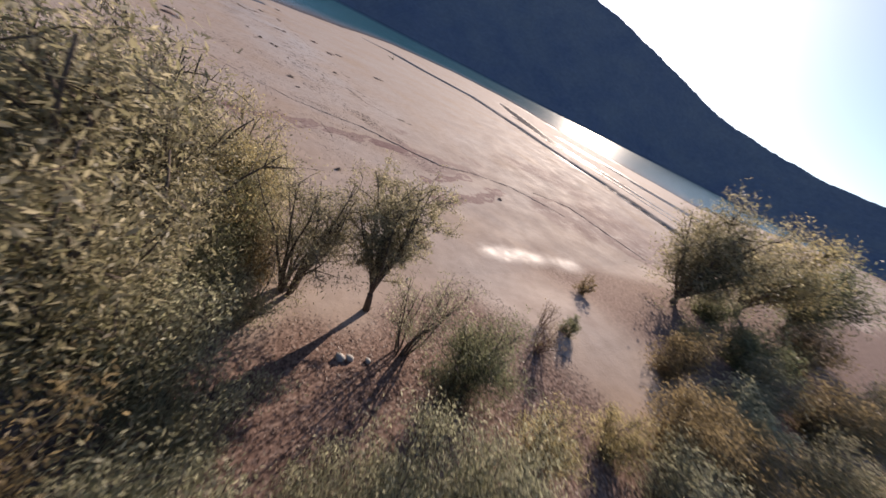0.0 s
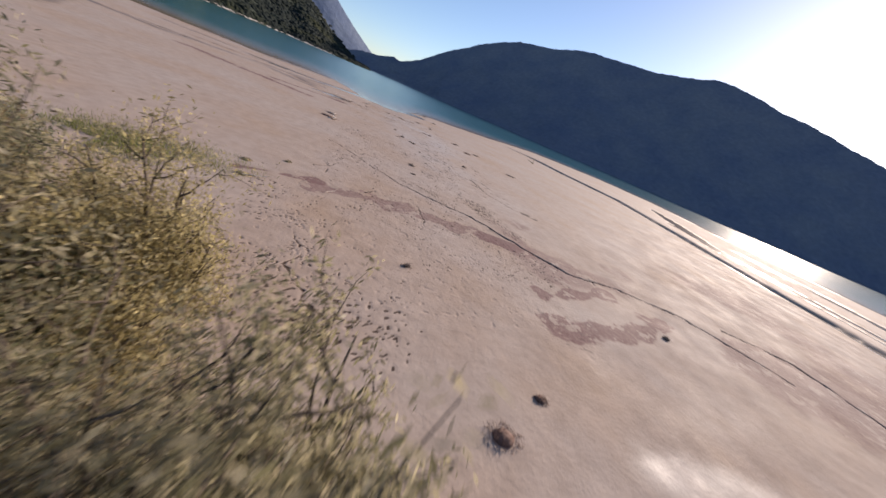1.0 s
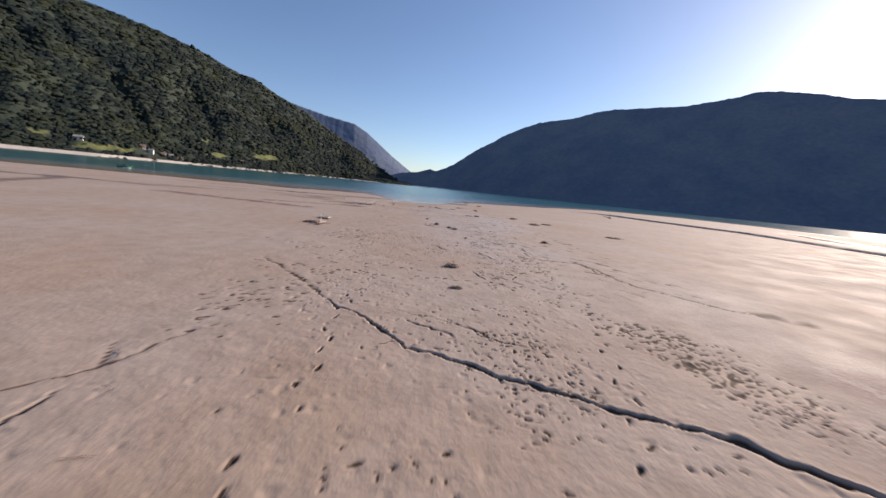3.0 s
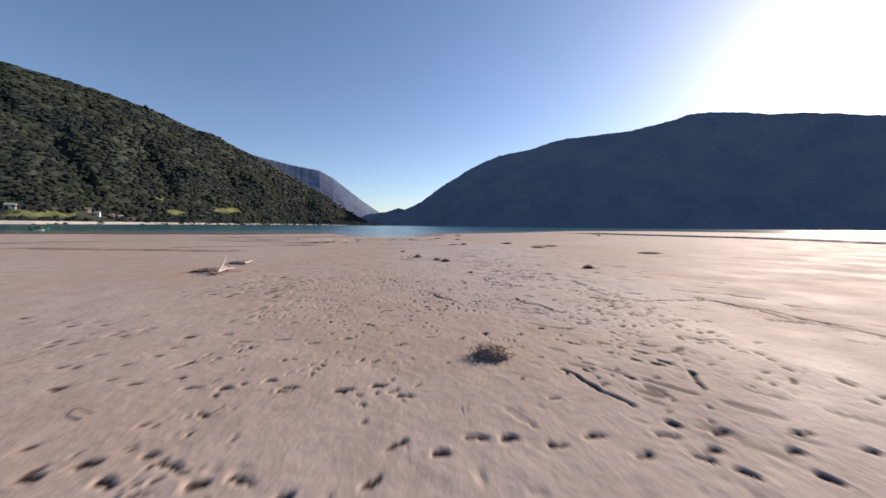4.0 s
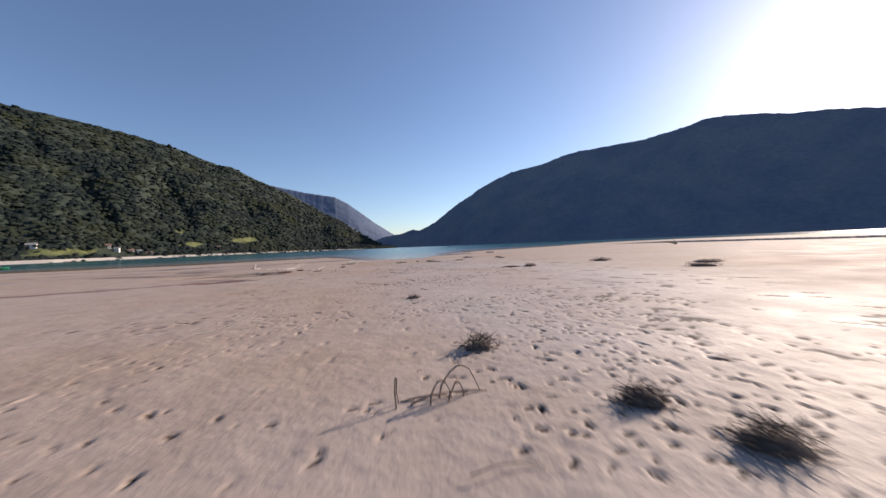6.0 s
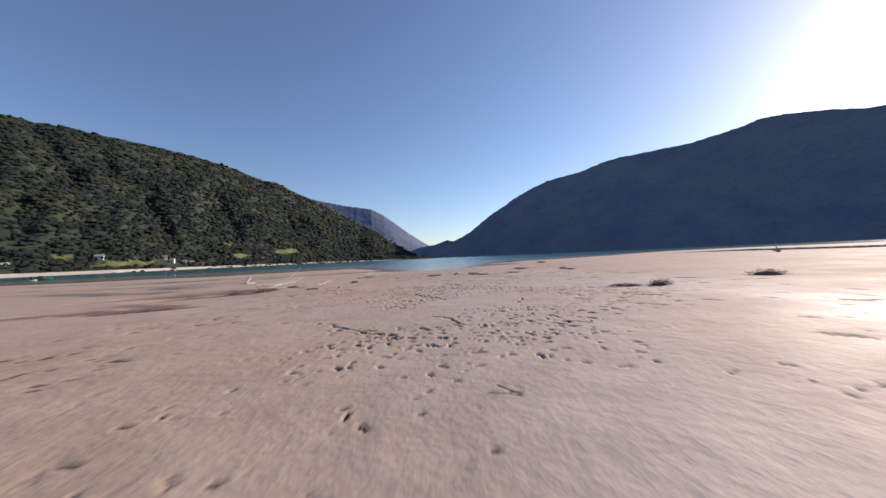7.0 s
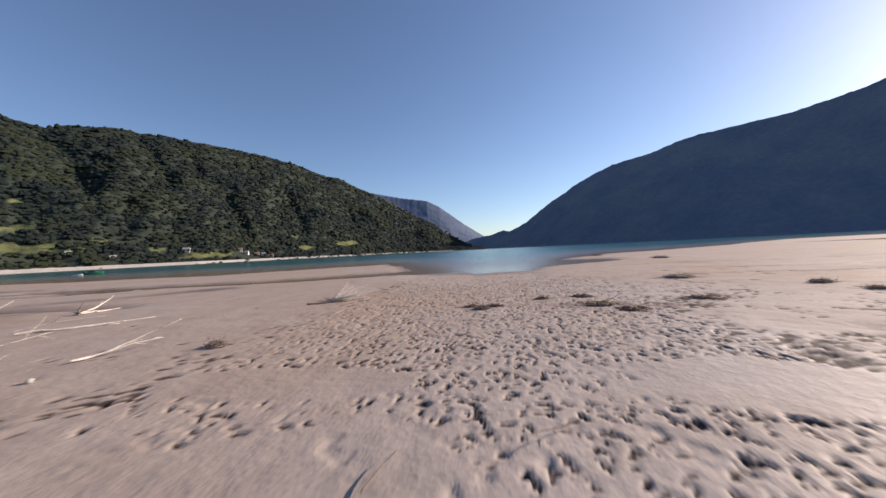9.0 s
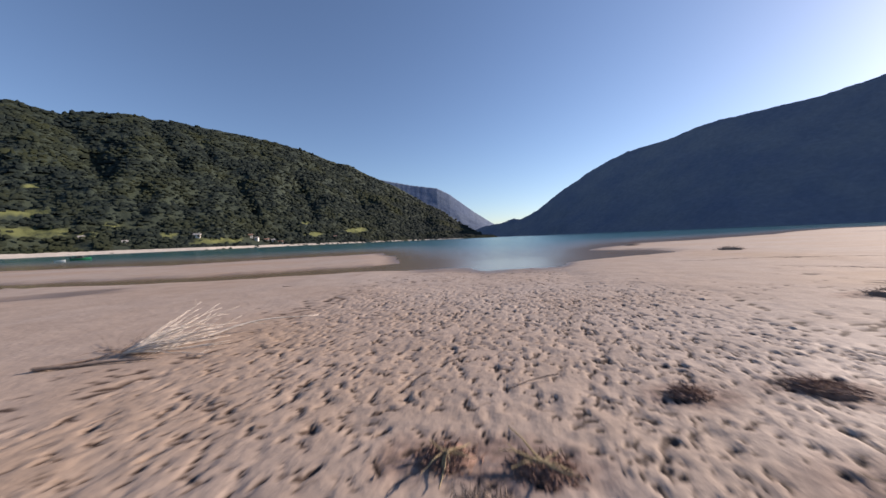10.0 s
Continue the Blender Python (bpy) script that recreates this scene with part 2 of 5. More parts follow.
rill(0.04, 0.025, (-5.81, -20.05), (-5.55, -20.99), (-5.12, -22.36), (-5.45, -23.2), (-4.97, -23.87), (-4.41, -24.77), (-4.26, -25.05), (-3.83, -25.36))
rill(0.08, 0.06, (-4.26, -25.05), (-4.3, -25.36), (-4.15, -25.85))
rill(0.08, 0.06, (-7.59, -23.56), (-7.06, -23.9))
rill(0.05, 0.03, (-8.23, -22.34), (-7.65, -23.79), (-7.3, -24.09), (-6.93, -24.74), (-6.88, -25.13), (-6.5, -25.6))
rill(0.06, 0.05, (1.3, -.99), (1.42, -1.38), (1.45, -1.74))
rill(0.06, 0.05, (2.5, -.16), (2.68, -.74), (2.85, -1.18))
rill(0.07, 0.05, (7.24, 8.94), (7.31, 6.21), (7.09, 2.94))
rill(0.07, 0.05, (9.33, 4.94), (9.58, 3.28), (9.46, 1.81), (9.83, .47))
rill(0.06, 0.05, (-1.12, 28.54), (-.97, 28.28), (-.57, 28.14), (-.28, 28.17))
rill(0.06, 0.05, (.5, 28.14), (.6, 27.95), (.65, 27.85))
rill(0.05, 0.04, (.74, 28.3), (.96, 28.16), (1.19, 28.03))
rill(0.06, 0.05, (5.02, 32.11), (4.56, 30.99), (4.65, 30.45))
rill(0.05, 0.04, (-6.02, -.35), (-4.73, -1.14), (-4.03, -2.02), (-3.93, -2.51), (-3.54, -3.49))
rill(0.08, 0.06, (-6.2, -8.2), (-5.45, -9.51), (-5.6, -11.0), (-5.55, -11.83), (-5.02, -12.58))
rill(0.06, 0.05, (-4.96, -7.48), (-5.75, -9.6), (-6.55, -10.2), (-6.1, -11.12))
rill(0.05, 0.05, (.76, -11.99), (.74, -13.44), (.84, -14.48), (.87, -15.29))
rill(0.06, 0.06, (4.29, 9.87), (4.66, 9.13), (5.22, 8.74), (5.55, 8.38))
rill(0.06, 0.06, (2.58, 8.23), (2.73, 7.68), (2.78, 7.27), (2.73, 6.93))
rill(0.06, 0.06, (3.67, 8.15), (3.77, 7.82), (4.04, 7.57), (4.36, 7.54))
rill(0.05, 0.05, (3.64, 7.37), (4.02, 7.14), (4.11, 6.7))
rill(0.05, 0.05, (4.23, 7.41), (4.36, 7.07), (4.44, 6.87))
rill(0.06, 0.06, (3.69, 4.95), (3.87, 4.32), (4.08, 3.47))
rill(0.05, 0.05, (3.78, 8.3), (4.11, 7.07), (4.36, 6.12))
rill(0.08, 0.06, (7.06, 7.04), (6.8, 5.17), (7.2, 4.42), (7.41, 3.76))
rill(0.05, 0.05, (.8, 6.42), (1.23, 5.84), (1.53, 5.1))
rill(0.09, 0.08, (1.16, 38.48), (1.4, 38.16), (1.57, 37.67), (1.94, 37.14))
rill(0.05, 0.06, (2.11, 38.49), (2.37, 37.94), (2.66, 37.64))
rill(0.08, 0.07, (-.36, 37.74), (-.04, 37.38), (.25, 37.23))
rill(0.07, 0.07, (-.35, 36.59), (-.36, 36.91))
rill(0.08, 0.07, (-.06, 36.66), (.36, 36.71), (1.0, 36.81))
rill(0.04, 0.05, (.8, 36.21), (.84, 35.9))
rill(0.07, 0.06, (-1.04, 34.84), (-.75, 34.2), (-.04, 33.95), (.45, 33.1), (.81, 32.84), (1.2, 31.9))
rill(0.05, 0.05, (2.63, 31.95), (3.17, 31.62), (3.01, 30.82))
rill(0.05, 0.05, (.77, 29.14), (.99, 28.84), (1.07, 28.48), (1.25, 28.03))
rill(0.05, 0.05, (-1.44, 28.85), (-1.01, 28.33), (-.59, 28.03), (-.26, 27.94), (.07, 27.69))
rill(0.04, 0.05, (1.76, 28.09), (1.71, 27.81), (1.73, 27.72))
rill(0.2, 0.08, (10.1, 57.5), (12.7, 55.7), (15.1, 55.0), (22, 55.5))
rill(0.14, 0.08, (9.2, 53.0), (14.0, 52.2), (20.0, 53.0), (27.0, 52.4))
rill(0.2, 0.08, (8.3, 60.5), (12.8, 61), (17.6, 60), (28, 61.5))
CREEK = [(54.4, 105.06), (61.91, 97.55), (66.6, 76.92), (76.92, 59.09), (71.29, 28.14), (65.19, 4.69), (64.72, -5.63), (60.97, -21.57), (58.16, -41.27)]
HOLLOWS = []


def hollow(x, y, half_length, half_width, turn, depth):
    HOLLOWS.append((x, y, half_length, half_width, turn, depth))


hollow(-17, 47.3, 4.5, .45, 3, 0.15)
hollow(-23.5, 46.5, 3.2, .5, 25, 0.15)
hollow(-15.7, 51.6, 2.4, .4, 42, 0.15)
hollow(-25, 55, 3.0, .5, 10, 0.15)
hollow(-16.5, 41.5, 2.4, .35, 15, 0.14)
hollow(-8.2, 32.7, 1.4, .25, 20, 0.14)
hollow(-11.2, 39.6, 1.8, .3, 60, 0.14)
hollow(-33, 48, 5, .7, 15, 0.15)
hollow(-40, 57, 8, .8, 5, 0.15)
hollow(75.04, -49.71, 5, 1.6, 20, 0.2)
hollow(-36.47, 40.1, 8, .8, 12, 0.15)
hollow(-56.28, 35.64, 12, 1.4, 5, 0.16)
hollow(89.11, 18.76, 40, 2.5, 80, 0.2)
hollow(78.79, -3.75, 22, 1.6, 78, 0.2)
hollow(103.18, 56.28, 40, 4.0, 60, 0.2)
hollow(112.56, 4.69, 45, 5.0, 84, 0.2)
hollow(-11.2, 38.6, 3.6, 1.25, 22, 0.25)
hollow(-9.3, 36.6, 1.5, .5, 30, 0.2)
hollow(-20.2, 48.5, 2.2, .45, 30, 0.24)
hollow(-16.6, 44.4, 2.6, .5, -5, 0.22)
hollow(-15.5, 41.0, 1.8, .35, 15, 0.22)
hollow(-24.5, 53.5, 5.0, .7, 22, 0.24)


def even(a, b, n):
    return np.linspace(a, b, n + 1)


# Nested patches of one sheet: the trodden strips, the flat round them, and the rest out to the horizon
STEP = 0.72
FLAT_X, FLAT_Y = (-10.08, 12.96), (-31.68, 63.36)
STRIP_X, STRIP_Y = (-3.24, 4.68), (-9.36, 54.0)
NEAR_X, NEAR_Y = (-7.2, 7.92), (-24.48, -9.36)
wide_x = spread(-56.16, 92.16, STEP, 1.14, -4600, 4600)
wide_y = spread(-51.84, 112.32, STEP, 1.14, -4600, 4600)
flat_x, flat_y = even(*FLAT_X, 256), even(*FLAT_Y, 1056)
strip_x, strip_y = even(*STRIP_X, 264), even(*STRIP_Y, 1408)
east_x, east_y = even(12.96, 30.24, 144), even(-31.68, -8.64, 192)
bay_x, bay_y = even(12.96, 30.24, 144), even(48.96, 63.36, 120)
near_x, near_y = even(*NEAR_X, 336), even(*NEAR_Y, 336)


def shore_gap(x, y):
    """Metres of land left to the water's edge (less than 0: lake)."""
    az = np.degrees(np.arctan2(x, y))
    wobble = 2.5 * wavy(x, y, 22, 3) + 1.2 * wavy(x, y, 6, 9)
    return np.interp(az, SHORE_AZ, SHORE_R) - np.hypot(x, y) + wobble


def land(x, y):
    """Height of the ground without prints and rills."""
    gap = shore_gap(x, y)
    z = 0.035 * wavy(x, y, 9, 21) + 0.02 * wavy(x, y, 1.6, 31)
    z = z - 0.14 * (1 - step(gap, 0, 14)) - np.clip(-gap, 0, 60) * 0.05
    z = z + 0.85 * step(-y, 31.5, 37.5) * step(gap, 0, 30)
    z = z + np.clip(-y - 60, 0, 4000) * 0.012
    d, s = near_line(x, y, INLET)
    z = z - 0.22 * (1 - step(d + 0.7 * wavy(x, y, 4, 57), 2.9 - 2.9 * s, 4.6 - 3.6 * s))
    ragged = 0.22 * wavy(x, y, 2.5, 41)
    for hx, hy, a, b, turn, depth in HOLLOWS:
        c, s = math.cos(radians(turn)), math.sin(radians(turn))
        u, v = ((x - hx) * c + (y - hy) * s) / a, (-(x - hx) * s + (y - hy) * c) / b
        r = np.hypot(u, v) + ragged
        z = z - depth * (1 - step(r, 0.75, 1.25))
    d, _ = near_line(x, y, CREEK)
    side = x - np.interp(y, [p[1] for p in CREEK[::-1]], [p[0] for p in CREEK[::-1]]) + 0.8 * wavy(x, y, 6, 55)
    bank = 0.32 * step(side, 1.0, 2.0) * (1 - step(side, 3.5, 16)) * step(y, -44, -30) * (1 - step(y, 92, 108))
    return z + bank - 0.42 * (1 - step(d + 0.6 * wavy(x, y, 5, 51), 0.6, 1.5))


def height(x, y):
    """The ground's height at one place."""
    return float(land(np.array([[float(x)]]), np.array([[float(y)]]))[0, 0])


# Footprints and trampling
prints = []
rng = np.random.RandomState(5)


def trail(points, stride=0.62, jitter=0.05):
    for (ax, ay), (bx, by) in zip(points, points[1:]):
        length = math.hypot(bx - ax, by - ay)
        for k in range(int(length / stride)):
            s, side = k * stride / length, 0.11 * (1 if k % 2 else -1)
            ux, uy = (bx - ax) / length, (by - ay) / length
            prints.append((ax + s * (bx - ax) - uy * side + rng.normal(0, jitter), ay + s * (by - ay) + ux * side + rng.normal(0, jitter),
                           math.atan2(uy, ux) + rng.normal(0, 0.2), rng.uniform(0.10, 0.13), rng.uniform(0.032, 0.045), rng.uniform(0.026, 0.038)))


def scatter(count, x0, x1, y0, y1, deep=0.05, size=1.0, turn=None, bare=True):
    """Loose prints over a stretch; bare: in patches, with smooth mud between."""
    for _ in range(int(1.45 * count)):
        px, py = rng.uniform(x0, x1) + rng.normal(0, 0.5), rng.uniform(y0, y1) + rng.normal(0, 0.5)
        at = np.array([px]), np.array([py])
        if bare and wavy(*at, 2.4, 301, 3)[0] < rng.normal(-0.02, 0.12):
            continue
        a = radians(-32 if turn is None else turn) + rng.normal(0, 0.65 if turn is None else 0.5)
        prints.append((px, py, a, size * (0.032 + 0.075 * rng.uniform(0, 1) ** 2.0), size * rng.uniform(0.014, 0.026), 0.40 * deep * rng.uniform(0.4, 1.6)))


trail([(-9.39, 16.31), (-4.94, 15.46), (-1.12, 15.36), (1.35, 14.48), (2.44, 13.79), (3.72, 12.91), (7.89, 11.15)])
trail([(-8.9, 16.12), (-5.04, 14.88), (-0.83, 14.57), (2.93, 13.11)])
trail([(-5.03, 9.92), (-3.62, 9.32), (-1.12, 9.11), (0.08, 8.71), (1.38, 8.8), (2.98, 8.1)])
trail([(-5.03, 9.23), (-2.12, 8.82), (0.28, 8.12), (2.38, 7.91)])
trail([(8.6, 34.5), (5.68, 30.66), (4.99, 29.74), (4.07, 28.77), (3.4, 28.0), (3.1, 27.2)])
trail([(-4.42, 29.68), (-3.03, 29.2), (-1.49, 29.13), (-.95, 28.3), (-.2, 27.9), (.3, 27.3)])
trail([(5.3, 42.41), (4.73, 40.2), (4.13, 37.82), (3.65, 36.53), (3.33, 35.84), (3.2, 34.8)])
trail([(-3.18, -15.88), (-2.6, -13.01), (-2.02, -10.18), (-2.22, -6.36), (-1.95, -2.71)])
trail([(-8.98, 4.24), (-3.97, 2.43), (0.02, 1.4), (4.97, 2.18)])
trail([(2.53, -13.02), (4.46, -8.26), (5.97, -3.71), (6.45, 2.18), (5.78, 7.9)])
trail([(-9.7, 21.6), (-4.29, 21.25), (1.97, 22.26), (7.63, 23.57), (16.03, 23.41)])
trail([(-4.4, .4), (-2.28, .1), (-.75, -.17), (.6, -.53)], 0.42, 0.03)
trail([(-3.2, -1.5), (-1.05, -1.92), (-.4, -1.86), (.3, -1.64), (1.55, -1.66), (2.35, -1.91), (4.5, -2.2)], 0.36, 0.05)
trail([(3.94, .34), (4.41, -.43), (4.3, -1.22)], 0.2, 0.12)
for px, py in ((5.69, 30.73), (5.08, 30.11), (4.84, 29.69), (4.55, 29.4), (4.39, 29.04), (4.0, 28.75), (3.76, 28.25), (3.34, 27.99), (3.14, 27.6), (6.47, 31.13), (7.95, 32.19),
               (3.0, -2.43), (2.82, -2.21), (3.01, -1.62), (4.56, -2.35), (3.67, -2.6), (-.18, 27.84), (.08, 27.66), (3.41, 39.8), (2.62, 39.2)):
    prints.append((px, py, rng.uniform(-0.9, -0.3), rng.uniform(0.09, 0.12), rng.uniform(0.036, 0.05), 0.035))
scatter(900, -7.14, -1.3, -26.87, -18.73)
scatter(1000, -8.59, 5.92, -20.65, -11.14)
scatter(500, 4.5, 9.5, -19.0, -11.0)
scatter(1500, 1.55, 8.33, -11.14, -3.7)
scatter(1100, -5.91, 6.96, -7.31, 4.18, 0.06)
scatter(1500, -6.03, 6.9, 3.19, 12.61, 0.06)
scatter(1100, -4.94, 7.03, 10.89, 21.65, 0.055)
scatter(420, 2.2, 7.5, 8.0, 24.0, 0.06, 1.0, -20)
scatter(380, -6.44, 6.45, 20.63, 28.0, 0.05)
scatter(260, -1.6, 3.6, 26.4, 29.2, 0.07)
scatter(700, -1.2, 6.6, 29.2, 34.0, 0.065)
scatter(260, -1.0, 3.6, 29.6, 32.6, 0.07, 1.2)
scatter(240, -6.41, -1.0, 29.12, 36.04, 0.05)
scatter(900, -3.7, 1.25, 34.2, 42.0, 0.06, 1.1)
scatter(300, -6.0, -2.5, 33.5, 41.0, 0.06, 1.1)
scatter(420, -.5, 5.5, 33.4, 36.8, 0.07, 1.15)
scatter(260, 1.25, 6.02, 39.29, 42.21, 0.05)
scatter(2300, -2.9, 4.1, 42.0, 52.5, 0.034, 0.95, 75, False)
scatter(2600, -3.6, 5.0, 41.7, 52.5, 0.036, 1.0, -50, False)
scatter(520, -1.8, 5.0, 40.2, 42.2, 0.045, 1.0, -60, False)
scatter(1300, -4.2, 3.0, 49, 58.5, 0.03, 1.1, 75, False)
scatter(420, 3.58, 8.18, 43.89, 52.9, 0.05)
scatter(900, 4.0, 10.0, 41.4, 46.5, 0.055, 1.1, -30)
scatter(600, 1.0, 4.5, 36.0, 41.5, 0.055, 1.0)
scatter(170, -12.5, -2.69, 37.05, 45.77, 0.04, 1.2)
# Larger churned spots, where several steps met
for cx, cy, count, reach in ((-2.2, 33.4, 12, 0.35), (-3.0, 31.9, 10, 0.3), (-1.5, 33.7, 14, 0.4), (0.2, 27.6, 14, 0.4), (0.6, 28.0, 10, 0.3), (-0.3, 27.9, 10, 0.3), (-0.5, 2.6, 18, 0.5), (0.6, 3.2, 16, 0.5),
                             (1.4, 4.6, 16, 0.45), (0.9, 4.0, 12, 0.4), (2.4, 1.4, 10, 0.35), (-2.6, 11.9, 8, 0.3), (0.4, 12.4, 12, 0.4), (1.0, 11.6, 10, 0.35), (0.4, 41.9, 14, 0.3), (-4.2, 38.0, 14, 0.4)):
    for _ in range(count):
        prints.append((cx + rng.normal(0, 1.5 * reach), cy + rng.normal(0, reach), rng.uniform(0, 6.28), rng.uniform(0.04, 0.11), rng.uniform(0.016, 0.030), rng.uniform(0.012, 0.026)))
SMOOTH = ((3.7, 40.6, 1.3, 0.8), (-1.7, 40.5, 1.7, 0.55))  # silt that took no prints


def cut_rills(gx, gy, GX, GY, GZ, damp_shade):
    """Ragged little channels, broken up where they are narrow."""
    for n, (line, width, depth) in enumerate(RILLS):
        xs, ys = [p[0] for p in line], [p[1] for p in line]
        cols = slice(*np.searchsorted(gx, (min(xs) - 1.2, max(xs) + 1.2)))
        rows = slice(*np.searchsorted(gy, (min(ys) - 1.2, max(ys) + 1.2)))
        if cols.stop - cols.start < 2 or rows.stop - rows.start < 2:
            continue
        x, y = GX[rows, cols], GY[rows, cols]
        d, s = near_line(x + 0.26 * wavy(x, y, 0.9, 61) + 0.05 * wavy(x, y, 0.16, 62, 2), y + 0.26 * wavy(x, y, 0.9, 65) + 0.05 * wavy(x, y, 0.16, 66, 2), line)
        cell = np.maximum(np.gradient(gx)[cols][None, :], np.gradient(gy)[rows][:, None])
        want = 0.33 * width * (0.55 + 0.45 * np.sin(s * 3.1)) * np.clip(0.9 + 1.1 * wavy(x, y, 0.6, 67 + n, 3), 0.55 if width > 0.12 else 0.12, 1.8)
        w = np.maximum(want, 0.62 * cell)
        gate = np.clip(want / (0.5 * w), 0.75 if width >= 0.1 else 0.0, 1) * (step(wavy(x, y, 0.8, 71 + n), -0.45, -0.1) if width < 0.1 else 1.0)
        cut = np.exp(-(d / w) ** 4) * gate
        GZ[rows, cols] -= (0.9 if width > 0.12 else 0.7) * depth * cut
        GZ[rows, cols] += 0.22 * depth * np.exp(-((d - 2.1 * w) / (0.8 * w)) ** 2) * gate * (0.5 + 0.9 * wavy(x, y, 0.3, 73, 2))
        # Rill beds are coloured darker, for damp mud and for shade
        damp_shade[rows, cols] = np.maximum(damp_shade[rows, cols], 0.9 * np.exp(-(d / (1.05 * w)) ** 4) * gate)


def press_prints(gx, gy, GX, GY, GZ, damp_shade):
    """Footprints with ragged edges and mud pushed up at one end."""
    least = 0.62 * max(gx[1] - gx[0], 0.6 * (gy[1] - gy[0]))
    for px, py, turn, a, b, deep in prints:
        if any(math.hypot((px - sx) / sa, (py - sy) / sb) < 1 for sx, sy, sa, sb in SMOOTH):
            continue
        c0, c1 = np.searchsorted(gx, (px - 0.34, px + 0.34))
        r0, r1 = np.searchsorted(gy, (py - 0.34, py + 0.34))
        if c1 - c0 < 3 or r1 - r0 < 3:
            continue
        x, y = GX[r0:r1, c0:c1] - px, GY[r0:r1, c0:c1] - py
        c, s = math.cos(turn), math.sin(turn)
        u, v = (x * c + y * s) / max(a, least), (-x * s + y * c) / max(b, least)
        th = np.arctan2(v, u)
        lobe = 1 + 0.20 * np.cos(2 * th + 9 * px) + 0.15 * np.cos(3 * th + 7 * py) + 0.08 * np.cos(5 * th + 31 * px)
        r = np.hypot(u, v) / lobe
        pit = 1 - step(r, 0.72, 1.18)
        # Each print's floor is coloured darker, for damp mud and for shade
        damp_shade[r0:r1, c0:c1] = np.maximum(damp_shade[r0:r1, c0:c1], pit * min(0.9, deep / 0.027))
        GZ[r0:r1, c0:c1] += deep * (0.28 * np.exp(-((r - 1.5) / 0.35) ** 2) * np.clip(0.45 + 0.75 * np.cos(th + 5 * py), 0, 1) - 1.15 * pit)


def sheet(gx, gy, fine):
    """Heights, stains and painted pit shade of one patch of the ground."""
    GX, GY = np.meshgrid(gx.astype(np.float32), gy.astype(np.float32))
    BARE = land(GX, GY)
    GZ = BARE.copy()
    damp_shade = np.zeros(GX.shape, np.float32)
    dense = step(GX + 0.8 * wavy(GX, GY, 2, 197), -4.4, -3.0) * (1 - step(GX, 5.5, 9)) * step(GY + 0.4 * GX + wavy(GX, GY, 2, 199), 41.0, 42.6) * (1 - step(GY, 56, 60))
    trod = step(wavy(GX, GY, 5, 191) + 0.5 * wavy(GX, GY, 1.3, 195), -0.35, 0.25) * step(GX, -9, -5) * (1 - step(GX, 6, 11)) * step(GY, -28, -24) * (1 - 0.85 * step(GY, 21, 25) * (1 - step(GY, 30, 35))) * (1 - step(GY, 40, 42))
    shine = step(GX - 0.1 * GY, 0.5, 4.0) * (1 - step(GX, 12, 18)) * step(GY, -6, 0) * (1 - step(GY, 54, 60))
    for sx, sy, sa, sb in SMOOTH:
        gone = step(np.hypot((GX - sx) / sa, (GY - sy) / sb) + 0.25 * wavy(GX, GY, 0.6, 201), 0.85, 1.1)
        trod, shine, dense = trod * gone, shine * gone, dense * gone
    if fine:
        size = max(0.17, 2.4 * max(gx[1] - gx[0], gy[1] - gy[0]))
        n1, n2 = wavy(GX, GY, 1.25 * size, 211, 2), wavy(GX, 0.8 * GY, 1.25 * size, 221, 2)
        n3 = wavy(0.45 * (0.6 * GX - 0.8 * GY), 1.25 * (0.8 * GX + 0.6 * GY), 1.5 * size, 231, 2)
        pit = 0.8 * step(n1, 0.50, 0.66) * trod + 0.55 * step(n2, 0.34, 0.56) * dense
        GZ += trod * 0.006 * n2 + dense * 0.008 * n1 - 0.022 * pit
        cleft = step(n3, 0.40, 0.56)
        GZ += shine * (0.004 * n3 - 0.014 * cleft)
        # Shade painted into the clefts and small pits as well
        damp_shade = np.maximum(damp_shade, 0.55 * shine * cleft).astype(np.float32)
        damp_shade = np.maximum(damp_shade, 0.30 * np.clip(pit, 0, 1)).astype(np.float32)
    cut_rills(gx, gy, GX, GY, GZ, damp_shade)
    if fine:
        press_prints(gx, gy, GX, GY, GZ, damp_shade)
    GZ = np.where(BARE > WATER_Z + 0.03, np.maximum(GZ, WATER_Z + 0.02), GZ)
    # Stains: wet low ground, reddish silt, leaf litter under the trees
    wet = 1 - step(BARE - WATER_Z, 0.0, 0.055)
    d, _ = near_line(GX, GY, [(6.4, -29.5), (10.0, -30.3), (14.2, -31.2)])
    glaze = 1 - step(d + 0.5 * wavy(GX, GY, 1.6, 77) + 0.2 * wavy(GX, GY, 0.4, 78), 0.0, 1.3)
    wet = np.maximum(wet, 0.25 * glaze)
    d, _ = near_line(GX, GY, [(-5.32, -14.35), (-2.8, -13.3), (0.98, -13.59), (4.47, -13.63), (8.04, -15.22)])
    silt = 1 - step(d + 1.1 * wavy(GX, GY, 1.5, 81, 6), 0.72, 0.84)
    for line, reach in (([(6.41, -23.15), (11.88, -21.99), (16.26, -20.15)], 0.7), ([(6.92, -20.45), (13.71, -17.76)], 0.5), ([(4.95, -14.65), (8.81, -14.46)], 0.4),
                        ([(-9.5, -14.6), (-5.7, -13.53)], 0.2), ([(-18.84, 29.2), (-8.51, 33.34)], 0.5), ([(-30.37, 28.4), (-13.42, 24.78)], 0.7)):
        d, _ = near_line(GX, GY, line)
